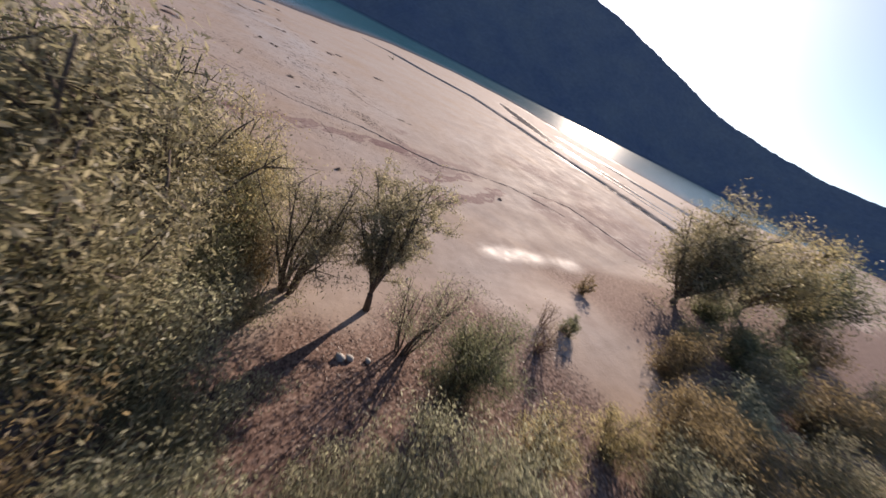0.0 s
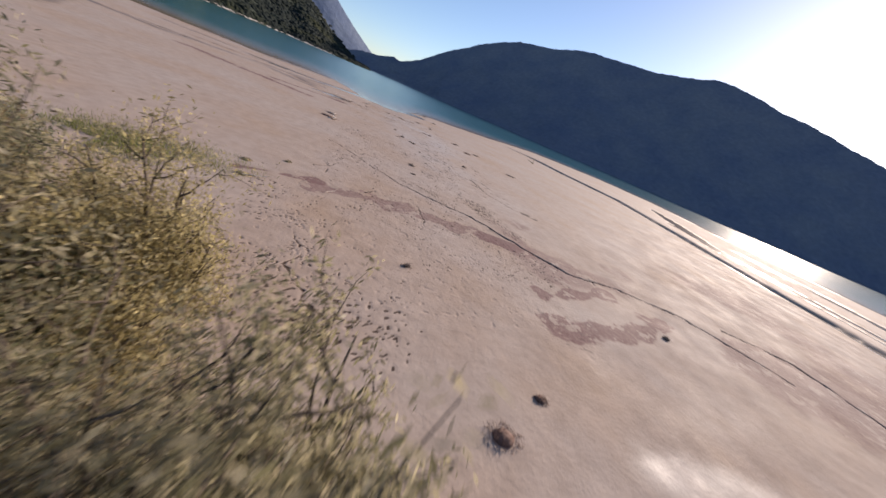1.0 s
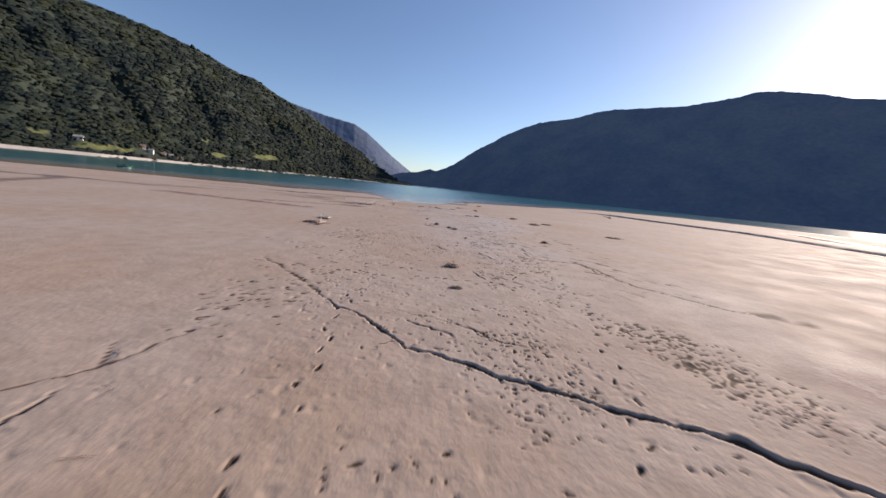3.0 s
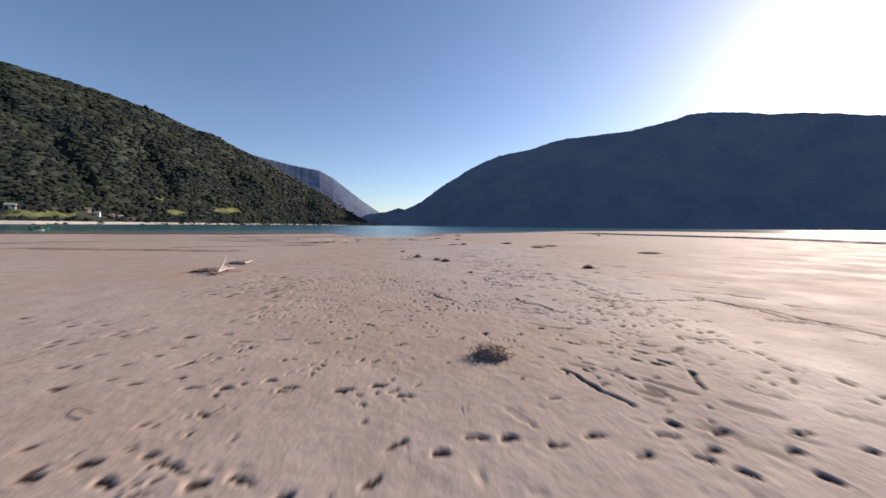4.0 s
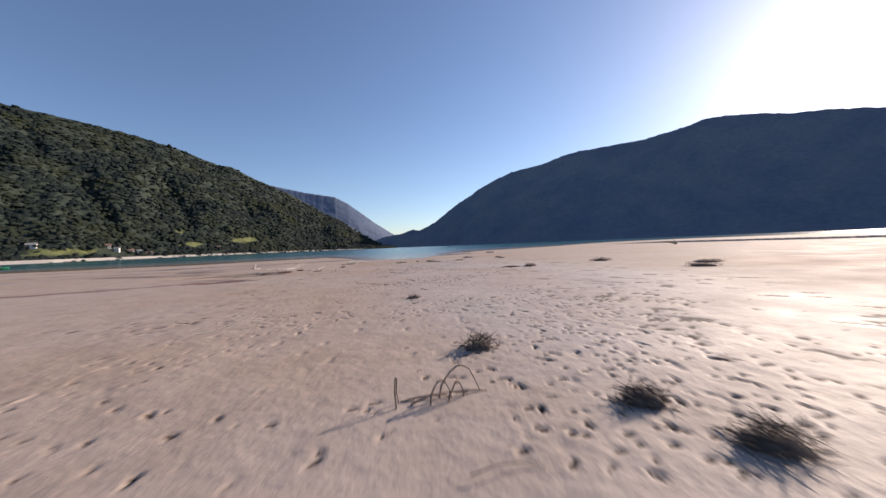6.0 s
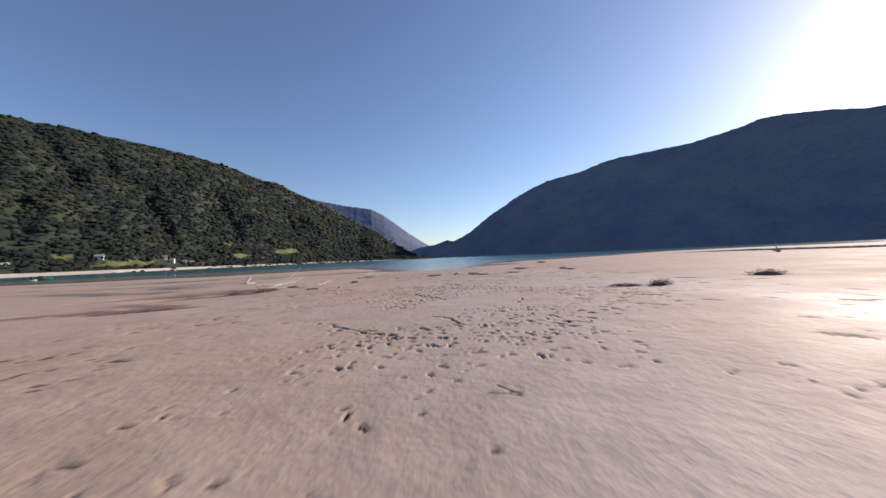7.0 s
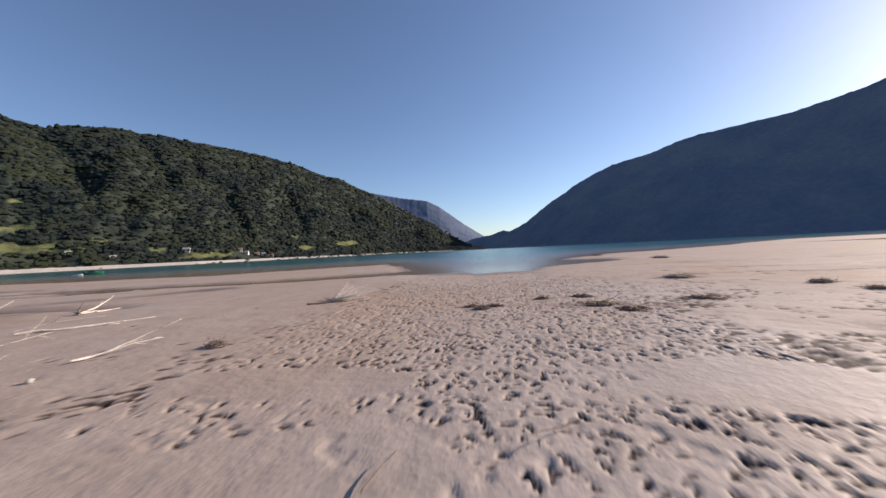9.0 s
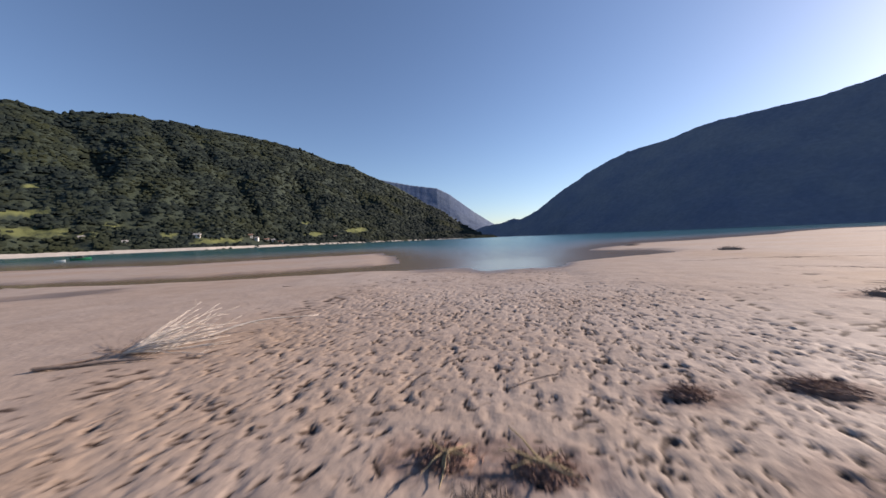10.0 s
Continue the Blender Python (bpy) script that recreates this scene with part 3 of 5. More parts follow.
        silt = np.maximum(silt, 1.5 * (1 - step(d + 0.9 * wavy(GX, GY, 1.6, 85, 6), reach, reach + 0.2)))
    d, _ = near_line(GX, GY, [(5.6, -14.0), (6.6, -14.2), (7.6, -14.6)])
    silt = np.maximum(silt, 8.0 * (1 - step(d + 0.35 * wavy(GX, GY, 1.5, 87, 5), 0.75, 0.85)))
    silt = np.maximum(silt, 0.9 * step(wavy(GX, GY, 8, 88, 5), 0.02, 0.2) * step(GX, 6, 9) * (1 - step(GX, 35, 55)) * step(-GY, 5, 9))
    litter = step(-GY + 0.25 * np.minimum(GX, 6) - 0.3 * np.maximum(GX - 9, 0) + 2.6 * wavy(GX, GY, 4, 91), 30.6, 33.0) * (1 - step(GX + 0.2 * (GY + 40), 1.5, 4.0) * (1 - step(GX, 7, 12)))
    litter = np.maximum(litter, step(-GX + 0.18 * (GY + 28) + 1.5 * wavy(GX, GY, 4, 95), 6.5, 9.0) * step(-GY, 20, 28))
    litter = np.maximum(litter, step(-GY, 70, 110))
    for sx, sy, a, b in ((3.5, 45.6, 1.1, .45), (6.3, 46.2, 1.0, .4), (.6, 45.65, .7, .35), (7.6, 33.5, 1.4, .5), (2.3, 46.7, .5, .3), (3.4, 46.9, .7, .35), (-7.5, 38.0, 1.0, .4), (-7.9, 12.0, 1.2, .6), (8.1, 51.3, 1.3, .5), (5.0, 45.2, 1.2, .25)):
        litter = np.maximum(litter, 0.8 * (1 - step(np.hypot((GX - sx) / a, (GY - sy) / b) + 0.5 * wavy(GX, GY, 0.5, 79), 0.5, 1.1)))
    film = 0.75 * (0.5 + 0.5 * step(wavy(GX, GY, 14, 171) + 0.4 * wavy(GX, GY, 2.5, 175), -0.25, 0.3)) * step(GX + 0.08 * GY, 0.5, 5) * step(GY, -10, -4) * (1 - 0.9 * step(np.hypot(GX - 3.6, 0.35 * (GY - 24)), 4, 11))
    film = np.maximum(film, 0.8 * glaze)
    for line, reach in (([(-39.4, 16.3), (-45.9, 32.4), (-50, 37.2)], 0.8), ([(-49, 37), (-37, 36), (-29, 42), (-25, 43.8), (-17.0, 41.0), (-14.1, 40.2)], 0.5),
                        ([(-10.0, 35.7), (-10.0, 36.8), (-9.0, 38.0), (-7.1, 37.1)], 0.25), ([(-18.4, 44.4), (-16.2, 45.7), (-14.1, 47.7)], 0.45), ([(-11.0, 34.4), (-9.2, 34.0)], 0.1),
                        ([(-26, 45.4), (-21, 47.5), (-16, 47.1)], 0.5), ([(-17.5, 50), (-13.9, 53.3)], 0.5), ([(-30, 54), (-24.8, 56)], 0.6)):
        d, _ = near_line(GX, GY, line)
        wet = np.maximum(wet, 0.85 * (1 - step(d + 0.9 * wavy(GX, GY, 3.0, 185, 5), reach, reach + 0.4)))
    return np.stack([np.asarray(f, np.float32) for f in (GX, GY, GZ, wet, silt, litter, damp_shade, film)], -1)


def seam(inner, gx, gy, outer, ox, oy):
    """Lets the edge of a finer patch follow the coarser one round it; returns which cells of the outer one it covers."""
    i0, i1 = np.argmin(np.abs(ox - gx[0])), np.argmin(np.abs(ox - gx[-1]))
    j0, j1 = np.argmin(np.abs(oy - gy[0])), np.argmin(np.abs(oy - gy[-1]))
    for k in range(2, inner.shape[-1]):
        inner[0, :, k], inner[-1, :, k] = np.interp(gx, ox, outer[j0, :, k]), np.interp(gx, ox, outer[j1, :, k])
        inner[:, 0, k], inner[:, -1, k] = np.interp(gy, oy, outer[:, i0, k]), np.interp(gy, oy, outer[:, i1, k])
    return j0, j1, i0, i1


def joined_sheet(name, patches, mat, keys):
    """One mesh of nested patches: (values, holes) pairs."""
    co, values, quads, count = [], [], [], 0
    for grid, holes in patches:
        rows, cols = grid.shape[:2]
        i = np.arange(rows * cols, dtype=np.int32).reshape(rows, cols) + count
        q = np.stack([i[:-1, :-1], i[:-1, 1:], i[1:, 1:], i[1:, :-1]], -1)
        keep = np.ones((rows - 1, cols - 1), bool)
        for j0, j1, i0, i1 in holes:
            keep[j0:j1, i0:i1] = False
        quads.append(q[keep])
        co.append(grid[..., :3].reshape(-1, 3))
        values.append(grid[..., 3:].reshape(-1, len(keys)))
        count += rows * cols
    quads, co, values = np.concatenate(quads), np.concatenate(co), np.concatenate(values)
    used = np.zeros(count, bool)
    used[quads.ravel()] = True
    place = np.cumsum(used).astype(np.int32) - 1
    quads, co, values = place[quads], co[used], values[used]
    me = bpy.data.meshes.new(name)
    me.vertices.add(len(co))
    me.vertices.foreach_set("co", co.ravel())
    me.loops.add(quads.size)
    me.loops.foreach_set("vertex_index", quads.ravel())
    me.polygons.add(len(quads))
    me.polygons.foreach_set("loop_start", np.arange(0, quads.size, 4, dtype=np.int32))
    me.polygons.foreach_set("use_smooth", np.ones(len(quads), bool))
    for k, key in enumerate(keys):
        me.attributes.new(key, 'FLOAT', 'POINT').data.foreach_set("value", np.ascontiguousarray(values[:, k]))
    me.update(calc_edges=True)
    me.materials.append(mat)
    return me


wide_part, flat_part, strip_part, near_part = sheet(wide_x, wide_y, False), sheet(flat_x, flat_y, True), sheet(strip_x, strip_y, True), sheet(near_x, near_y, True)
flat_hole = seam(flat_part, flat_x, flat_y, wide_part, wide_x, wide_y)
strip_hole = seam(strip_part, strip_x, strip_y, flat_part, flat_x, flat_y)
east_part = sheet(east_x, east_y, False)
east_hole = seam(east_part, east_x, east_y, wide_part, wide_x, wide_y)
bay_part = sheet(bay_x, bay_y, False)
bay_hole = seam(bay_part, bay_x, bay_y, wide_part, wide_x, wide_y)
near_hole = seam(near_part, near_x, near_y, flat_part, flat_x, flat_y)
ground = new("ground", joined_sheet("ground", ((wide_part, (flat_hole, east_hole, bay_hole)), (flat_part, (strip_hole, near_hole)), (strip_part, ()), (near_part, ()), (east_part, ()), (bay_part, ())), MUD, ("wet", "silt", "litter", "damp_shade", "film")))
tagged(ground, "pinkish grey mud flat with footprints, rills and wet hollows", "ground", kind="structure")

# ---- lake ----
wx, wy = spread(-60, 120, 4.0, 1.12, -4700, 4700), spread(-40, 160, 4.0, 1.12, -4700, 4700)
WX, WY = np.meshgrid(wx, wy)
WD = np.clip(-shore_gap(WX, WY), 0, 400)
water = new("water", grid_mesh("water", WX, WY, np.full(WX.shape, WATER_Z), WATER, (("depth", step(WD, 0, 70)), ("ripple", step(WD, -2, 14)))))
tagged(water, "calm turquoise lake with shallow grey edges", "lake", kind="structure")


# ---- mountains ----
def mountain(name, label, skyline, base, ridge, mat, seed, rough=1.0, rows=90, cols=420, meadows=(), ravines=()):
    """A slope from the shore up to its skyline. skyline: (azimuth, elevation); base, ridge: (azimuth, distance) tables."""
    az = np.linspace(skyline[0][0], skyline[-1][0], cols)
    el = np.interp(az, *zip(*skyline))
    el = el + 0.07 * rough * wavy(az, az * 0 + seed + 3, 0.4, seed + 31, 3) + 0.12 * rough * wavy(az, az * 0 + seed, 1.6, seed) * np.clip(el / 5, 0.2, 1)
    near, far = np.interp(az, *zip(*base)), np.interp(az, *zip(*ridge))
    s = np.concatenate([np.linspace(0, 1, rows), [1.05, 1.3]])[:, None]
    dist = near + (far - near) * s
    top = far * np.tan(np.radians(el))
    x, y = dist * np.sin(np.radians(az)), dist * np.cos(np.radians(az))
    rise = np.where(s <= 1, 0.12 * np.clip(s, 0, 1) + 0.88 * np.clip(s, 0, 1) ** 1.25, 1.0 - (s - 1) * 1.6)
    gully = wavy(az * 14 + 40 * s, s * 260, 60, seed + 5) * np.sin(np.clip(s, 0, 1) * math.pi) * top * 0.075 * rough
    crowns = (wavy(x, y, 60, seed + 9, 2) * 6 + wavy(x, y, 20, seed + 13, 2) * 7) * rough * np.clip(s * 20, 0, 1)
    z = WATER_Z - 1.0 + top * rise + gully + crowns * np.clip(1.15 - s, 0.25, 1)
    elev = np.degrees(np.arctan2(z, dist))
    for line, wide, deep in ravines:
        d, share = near_line(az + 0.25 * wavy(x, y, 90, seed + 19) + 0 * elev, elev, line)
        z = z - deep * np.exp(-(d / wide) ** 2) * (0.4 + 0.6 * np.sin(share * math.pi))
    meadow = np.zeros(z.shape)
    for maz, mel, wide, high in meadows:
        elev = np.degrees(np.arctan2(z, dist))
        r = np.hypot((az - maz) / wide, (elev - mel) / high) + 0.35 * wavy(x, y, 40, seed + 17)
        meadow = np.maximum(meadow, 1 - step(r, 0.7, 1.0))
    ob = new(name, grid_mesh(name, x, y, z, mat, (("meadow", meadow),)))
    tagged(ob, label, "mountain", kind="structure")
    return x, y, z, meadow


LEFT_BASE = ((-110, 420), (-61, 430), (-41, 560), (-26, 850), (-12, 1250), (-2, 1150))
LEFT_RIDGE = ((-110, 1500), (-61, 1700), (-41, 1900), (-26, 2300), (-12, 2300), (-2, 1600))
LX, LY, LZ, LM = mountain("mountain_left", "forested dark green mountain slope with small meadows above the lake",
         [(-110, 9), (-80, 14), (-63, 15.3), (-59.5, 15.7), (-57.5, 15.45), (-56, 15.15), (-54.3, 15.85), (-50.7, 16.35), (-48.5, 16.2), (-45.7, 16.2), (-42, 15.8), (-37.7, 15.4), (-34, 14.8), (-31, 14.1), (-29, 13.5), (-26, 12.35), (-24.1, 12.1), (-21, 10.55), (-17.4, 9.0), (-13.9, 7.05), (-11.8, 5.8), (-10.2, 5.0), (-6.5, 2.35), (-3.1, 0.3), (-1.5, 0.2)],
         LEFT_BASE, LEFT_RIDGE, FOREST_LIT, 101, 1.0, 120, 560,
         meadows=((-56.2, 2.6, 2.9, 0.5), (-52.5, 2.3, 1.4, 0.25), (-40.5, 1.05, 3.2, 0.40), (-28.8, 1.55, 1.5, 0.40), (-23.2, 1.95, 2.0, 0.55), (-57, 4.6, 2.0, 0.35), (-50, 3.2, 1.6, 0.3), (-61.5, 5.6, 2.0, 0.4), (-56.5, 7.3, 1.3, 0.3), (-45.5, 2.0, 1.4, 0.25), (-30.5, 3.2, 1.2, 0.2)),
         ravines=((((-48.2, 15.4), (-47.3, 14.2), (-45.8, 12.5), (-44.8, 10.0)), 0.55, 16), (((-43.8, 15.2), (-42.6, 13.5), (-41.5, 11.0)), 0.45, 15), (((-38.9, 8.6), (-37.0, 6.0), (-35.6, 3.6)), 0.40, 22),
                  (((-33.2, 13.0), (-31.0, 9.0), (-29.2, 5.0)), 0.5, 13), (((-25.0, 11.5), (-23.0, 7.5), (-21.5, 4.5)), 0.4, 13), (((-55.6, 14.3), (-53.5, 12.0), (-51.0, 8.0)), 0.6, 16)))
mountain("mountain_right", "shaded blue-green forested mountain with painted haze across the lake",
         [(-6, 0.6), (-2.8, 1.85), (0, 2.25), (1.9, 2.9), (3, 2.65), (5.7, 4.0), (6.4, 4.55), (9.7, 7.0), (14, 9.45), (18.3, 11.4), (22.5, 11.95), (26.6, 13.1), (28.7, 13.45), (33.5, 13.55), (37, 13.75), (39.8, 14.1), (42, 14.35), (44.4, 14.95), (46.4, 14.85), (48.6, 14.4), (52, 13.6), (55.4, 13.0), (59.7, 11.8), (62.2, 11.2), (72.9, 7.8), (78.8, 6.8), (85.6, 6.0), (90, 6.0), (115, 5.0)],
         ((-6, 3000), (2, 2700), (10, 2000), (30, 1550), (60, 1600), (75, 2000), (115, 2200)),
         ((-6, 3200), (2, 2950), (10, 2650), (30, 2400), (60, 2300), (115, 2500)), FOREST_HAZED, 131, 0.9, 44, 640)
mountain("mountain_far", "distant blue mountain with painted haze at the lake's end",
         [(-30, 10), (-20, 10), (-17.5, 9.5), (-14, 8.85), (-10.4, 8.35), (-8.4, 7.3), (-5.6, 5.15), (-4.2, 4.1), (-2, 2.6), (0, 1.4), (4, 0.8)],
         ((-30, 3700), (4, 3700)), ((-30, 4400), (4, 4400)), FAR_HAZED, 161, 0.55, 60, 240)


# ---- far shore ----
def strip(az, near, wide, low, high, seed):
    """A beach along the water: four lines of points."""
    rows = []
    for k, (out, up) in enumerate(((-0.3, low - 0.5), (0.0, low), (0.55, (low + high) / 2), (1.1, high))):
        r = near + wide * out + 2.0 * wavy(az * 9, az * 0 + k, 9, seed)
        rows.append((r * np.sin(np.radians(az)), r * np.cos(np.radians(az)), np.zeros(az.shape) + up + (0.35 * wavy(az * 30, az * 0, 9, seed + k) if k > 1 else 0)))
    return [np.stack(v) for v in zip(*rows)]


az = np.linspace(-100, -6, 300)
bx, by, bz = strip(az, np.interp(az, *zip(*LEFT_BASE)) - 24, np.interp(az, (-100, -40, -6), (20, 18, 26)), WATER_Z, 3.2, 201)
beach = new("beach", grid_mesh("beach", bx, by, bz, GRAVEL))
tagged(beach, "pale gravel beach along the far shore", "beach", kind="structure")

ICO = bmesh.new()
bmesh.ops.create_icosphere(ICO, subdivisions=1, radius=1.0)
ICO_V = np.array([v.co[:] for v in ICO.verts])
ICO_F = np.array([[v.index for v in f.verts] for f in ICO.faces])
ICO.free()


def crown_shape(sides):
    """A rounded tree top, open below: an apex and two rings."""
    ring = [(math.cos(2 * math.pi * k / sides), math.sin(2 * math.pi * k / sides)) for k in range(sides)]
    v = [(0.0, 0.0, 1.0)] + [(0.72 * c, 0.72 * q, 0.55) for c, q in ring] + [(c, q, -0.5) for c, q in ring]
    f = [(0, 1 + k, 1 + (k + 1) % sides) for k in range(sides)]
    for k in range(sides):
        a, b = 1 + k, 1 + (k + 1) % sides
        f += [(a, a + sides, b + sides), (a, b + sides, b)]
    return np.array(v), np.array(f)


CROWN_V, CROWN_F = crown_shape(5)


def clumps(name, places, sizes, mat, label, seed, uneven=0.22):
    """Many rough tree crowns in one mesh."""
    r = np.random.RandomState(seed)
    n, k = len(places), len(CROWN_V)
    shape = CROWN_V[None] * (1 + uneven * r.normal(0, 1, (n, k, 1))) * sizes[:, None, :]
    turn = r.uniform(0, 6.28, n)
    c, s = np.cos(turn)[:, None], np.sin(turn)[:, None]
    shape = np.stack([shape[..., 0] * c - shape[..., 1] * s, shape[..., 0] * s + shape[..., 1] * c, shape[..., 2]], -1) + places[:, None]
    faces = (CROWN_F[None] + (np.arange(n) * k)[:, None, None]).reshape(-1, 3)
    me = bpy.data.meshes.new(name)
    me.vertices.add(n * k)
    me.vertices.foreach_set("co", shape.astype(np.float32).ravel())
    me.loops.add(faces.size)
    me.loops.foreach_set("vertex_index", faces.astype(np.int32).ravel())
    me.polygons.add(len(faces))
    me.polygons.foreach_set("loop_start", np.arange(0, faces.size, 3, dtype=np.int32))
    me.polygons.foreach_set("use_smooth", np.ones(len(faces), bool))
    me.update(calc_edges=True)
    me.materials.append(mat)
    return tagged(new(name, me), label, "forest", kind="stuff")


def canopy_material(name, dark, light):
    mat, t, p = material(name)
    geo = t.nodes.new("ShaderNodeNewGeometry")
    colour = ramp(t, geo.outputs["Random Per Island"], [(0.0, dark), (0.7, tuple(0.6 * a + 0.4 * b for a, b in zip(dark, light))), (1.0, light)])
    crowns = noise_of(t, 0.35, 6, 0.65)
    colour = blend(t, 0.5, colour, ramp(t, crowns, [(0.35, 0.7), (0.65, 1.2)]), 'MULTIPLY')
    colour = blend(t, ramp(t, noise_of(t, 0.006, 6, 0.6), [(0.48, 0.0), (0.66, 0.85)]), colour, (0.034, 0.041, 0.019))
    t.links.new(colour, p.inputs["Base Color"])
    p.inputs["Roughness"].default_value = 0.9
    p.inputs["Specular IOR Level"].default_value = 0.15
    bend_to = t.nodes.new("ShaderNodeVectorMath")
    bend_to.operation = 'MULTIPLY_ADD'
    t.links.new(geo.outputs["Normal"], bend_to.inputs[0])
    bend_to.inputs[1].default_value = (0.24, 0.24, 0.24)
    bend_to.inputs[2].default_value = (0.30, -0.22, 0.40)
    level = t.nodes.new("ShaderNodeVectorMath")
    level.operation = 'NORMALIZE'
    t.links.new(bend_to.outputs[0], level.inputs[0])
    t.links.new(level.outputs[0], p.inputs["Normal"])
    return mat


CANOPY = canopy_material("forest_canopy", (0.0125, 0.0200, 0.0195), (0.0175, 0.0265, 0.0220))
r = np.random.RandomState(301)
rows_in, cols_in, tries = LX.shape[0] - 4, LX.shape[1], 33000
pick_r = (rows_in * r.uniform(0, 1, tries) ** 2.0).astype(int)
pick_c = (cols_in * (0.30 + 0.70 * r.uniform(0, 1, tries))).astype(int).clip(0, cols_in - 1)
keep = LM[pick_r, pick_c] < 0.25
pick_r, pick_c = pick_r[keep], pick_c[keep]
spots = np.stack([LX[pick_r, pick_c], LY[pick_r, pick_c], LZ[pick_r, pick_c]], -1) + r.normal(0, 1, (len(pick_r), 3)) * (6, 6, 0.6)
size = r.uniform(3.3, 6.8, len(spots)) * np.clip(np.hypot(spots[:, 0], spots[:, 1]) / 1000, 0.40, 1.7)
sizes = np.stack([size, size, size * r.uniform(0.40, 0.80, len(spots))], -1)
spots[:, 2] -= sizes[:, 2] * 0.2
crown_az = np.degrees(np.arctan2(spots[:, 0], spots[:, 1]))
crown_el = np.degrees(np.arctan2(spots[:, 2], np.hypot(spots[:, 0], spots[:, 1])))
clear = np.ones(len(spots), bool)
for house_az, house_el in ((-42.4, 1.40), (-36.9, 1.25), (-36.0, 0.95), (-34.9, 0.62), (-34.1, 0.45), (-33.2, 0.40), (-52.5, 1.50), (-49.0, 0.95), (-26.0, 0.75)):  # clearings round the houses
    clear &= ~((np.abs(crown_az - house_az) < 0.75) & (crown_el > house_el - 0.75) & (crown_el < house_el + 0.12))
spots, sizes = spots[clear], sizes[clear]
clumps("forest", spots, sizes, CANOPY, "dense mixed forest covering the mountain slope", 302)


def on_slope(azimuth, elevation):
    """The place on the left slope that shows in a given direction."""
    a = np.degrees(np.arctan2(LX[0], LY[0]))
    c = int(np.argmin(np.abs(a - azimuth)))
    e = np.degrees(np.arctan2(LZ[:-2, c], np.hypot(LX[:-2, c], LY[:-2, c])))
    k = int(np.argmax(e >= elevation))
    return float(LX[k, c]), float(LY[k, c]), float(LZ[k, c])


def box(x0, x1, y0, y1, z0, z1):
    v = [(x, y, z) for z in (z0, z1) for x, y in ((x0, y0), (x1, y0), (x1, y1), (x0, y1))]
    return v, [(3, 2, 1, 0), (4, 5, 6, 7), (0, 1, 5, 4), (1, 2, 6, 5), (2, 3, 7, 6), (3, 0, 4, 7)]


PLASTER = plain_material("white_plaster", (0.66, 0.63, 0.58), (0.80, 0.78, 0.74), 0.6, 0.9)
ROOF = plain_material("roof_tiles", (0.16, 0.09, 0.07), (0.30, 0.18, 0.13), 2.0, 0.85)
ROOF_GREY = plain_material("grey_roof", (0.20, 0.20, 0.20), (0.34, 0.33, 0.32), 2.0, 0.8)
PANE = plain_material("dark_pane", (0.02, 0.025, 0.03), (0.04, 0.05, 0.06), 2.0, 0.15, 0.05)


def house(azimuth, elevation, length, depth, wall_high, roof_high, turn, roof, label):
    x, y, z = on_slope(azimuth, elevation)
    ob = thing("house", (x, y, z - 0.5, 0, 0, turn), label, "house", "houses on the far shore")
    length, depth, wall_high, roof_high = length * 0.62, depth * 0.65, wall_high * 0.75, roof_high * 0.65
    a, b, w = length / 2, depth / 2, wall_high + 0.5
    v, f = box(-a, a, -b, b, -2.0, w)
    v += [(-a, 0, w + roof_high), (a, 0, w + roof_high)]
    part("wall", v, [*f[:1], *f[2:], (4, 5, 9, 8), (6, 7, 8, 9), (5, 6, 9), (7, 4, 8)], PLASTER, ob)
    o, t = 0.7, 0.3
    ends = [(-a - o, -b - o, w - 0.5), (a + o, -b - o, w - 0.5), (a + o, 0, w + roof_high + 0.1), (-a - o, 0, w + roof_high + 0.1), (-a - o, b + o, w - 0.5), (a + o, b + o, w - 0.5)]
    v = ends + [(p, q, s + t) for p, q, s in ends]
    part("roof", v, [(0, 3, 2, 1), (3, 4, 5, 2), (6, 7, 8, 9), (9, 8, 11, 10), (0, 1, 7, 6), (5, 4, 10, 11), (1, 2, 8, 7), (2, 5, 11, 8), (3, 0, 6, 9), (4, 3, 9, 10)], roof, ob)
    count = max(2, int(length / 3.2))
    for level in range(2 if wall_high > 4.5 else 1):
        for k in range(count):
            cx = -a + (k + 0.5) * length / count
            v, f = box(cx - 0.55, cx + 0.55, -b - 0.06, -b + 0.1, 1.3 + level * 2.1, 2.4 + level * 2.1)
            part("window", v, f, PANE, ob)
    v, f = box(a * 0.4, a * 0.4 + 0.8, b * 0.2, b * 0.2 + 0.8, w, w + roof_high + 0.9)
    part("chimney", v, f, PLASTER, ob)
    return ob


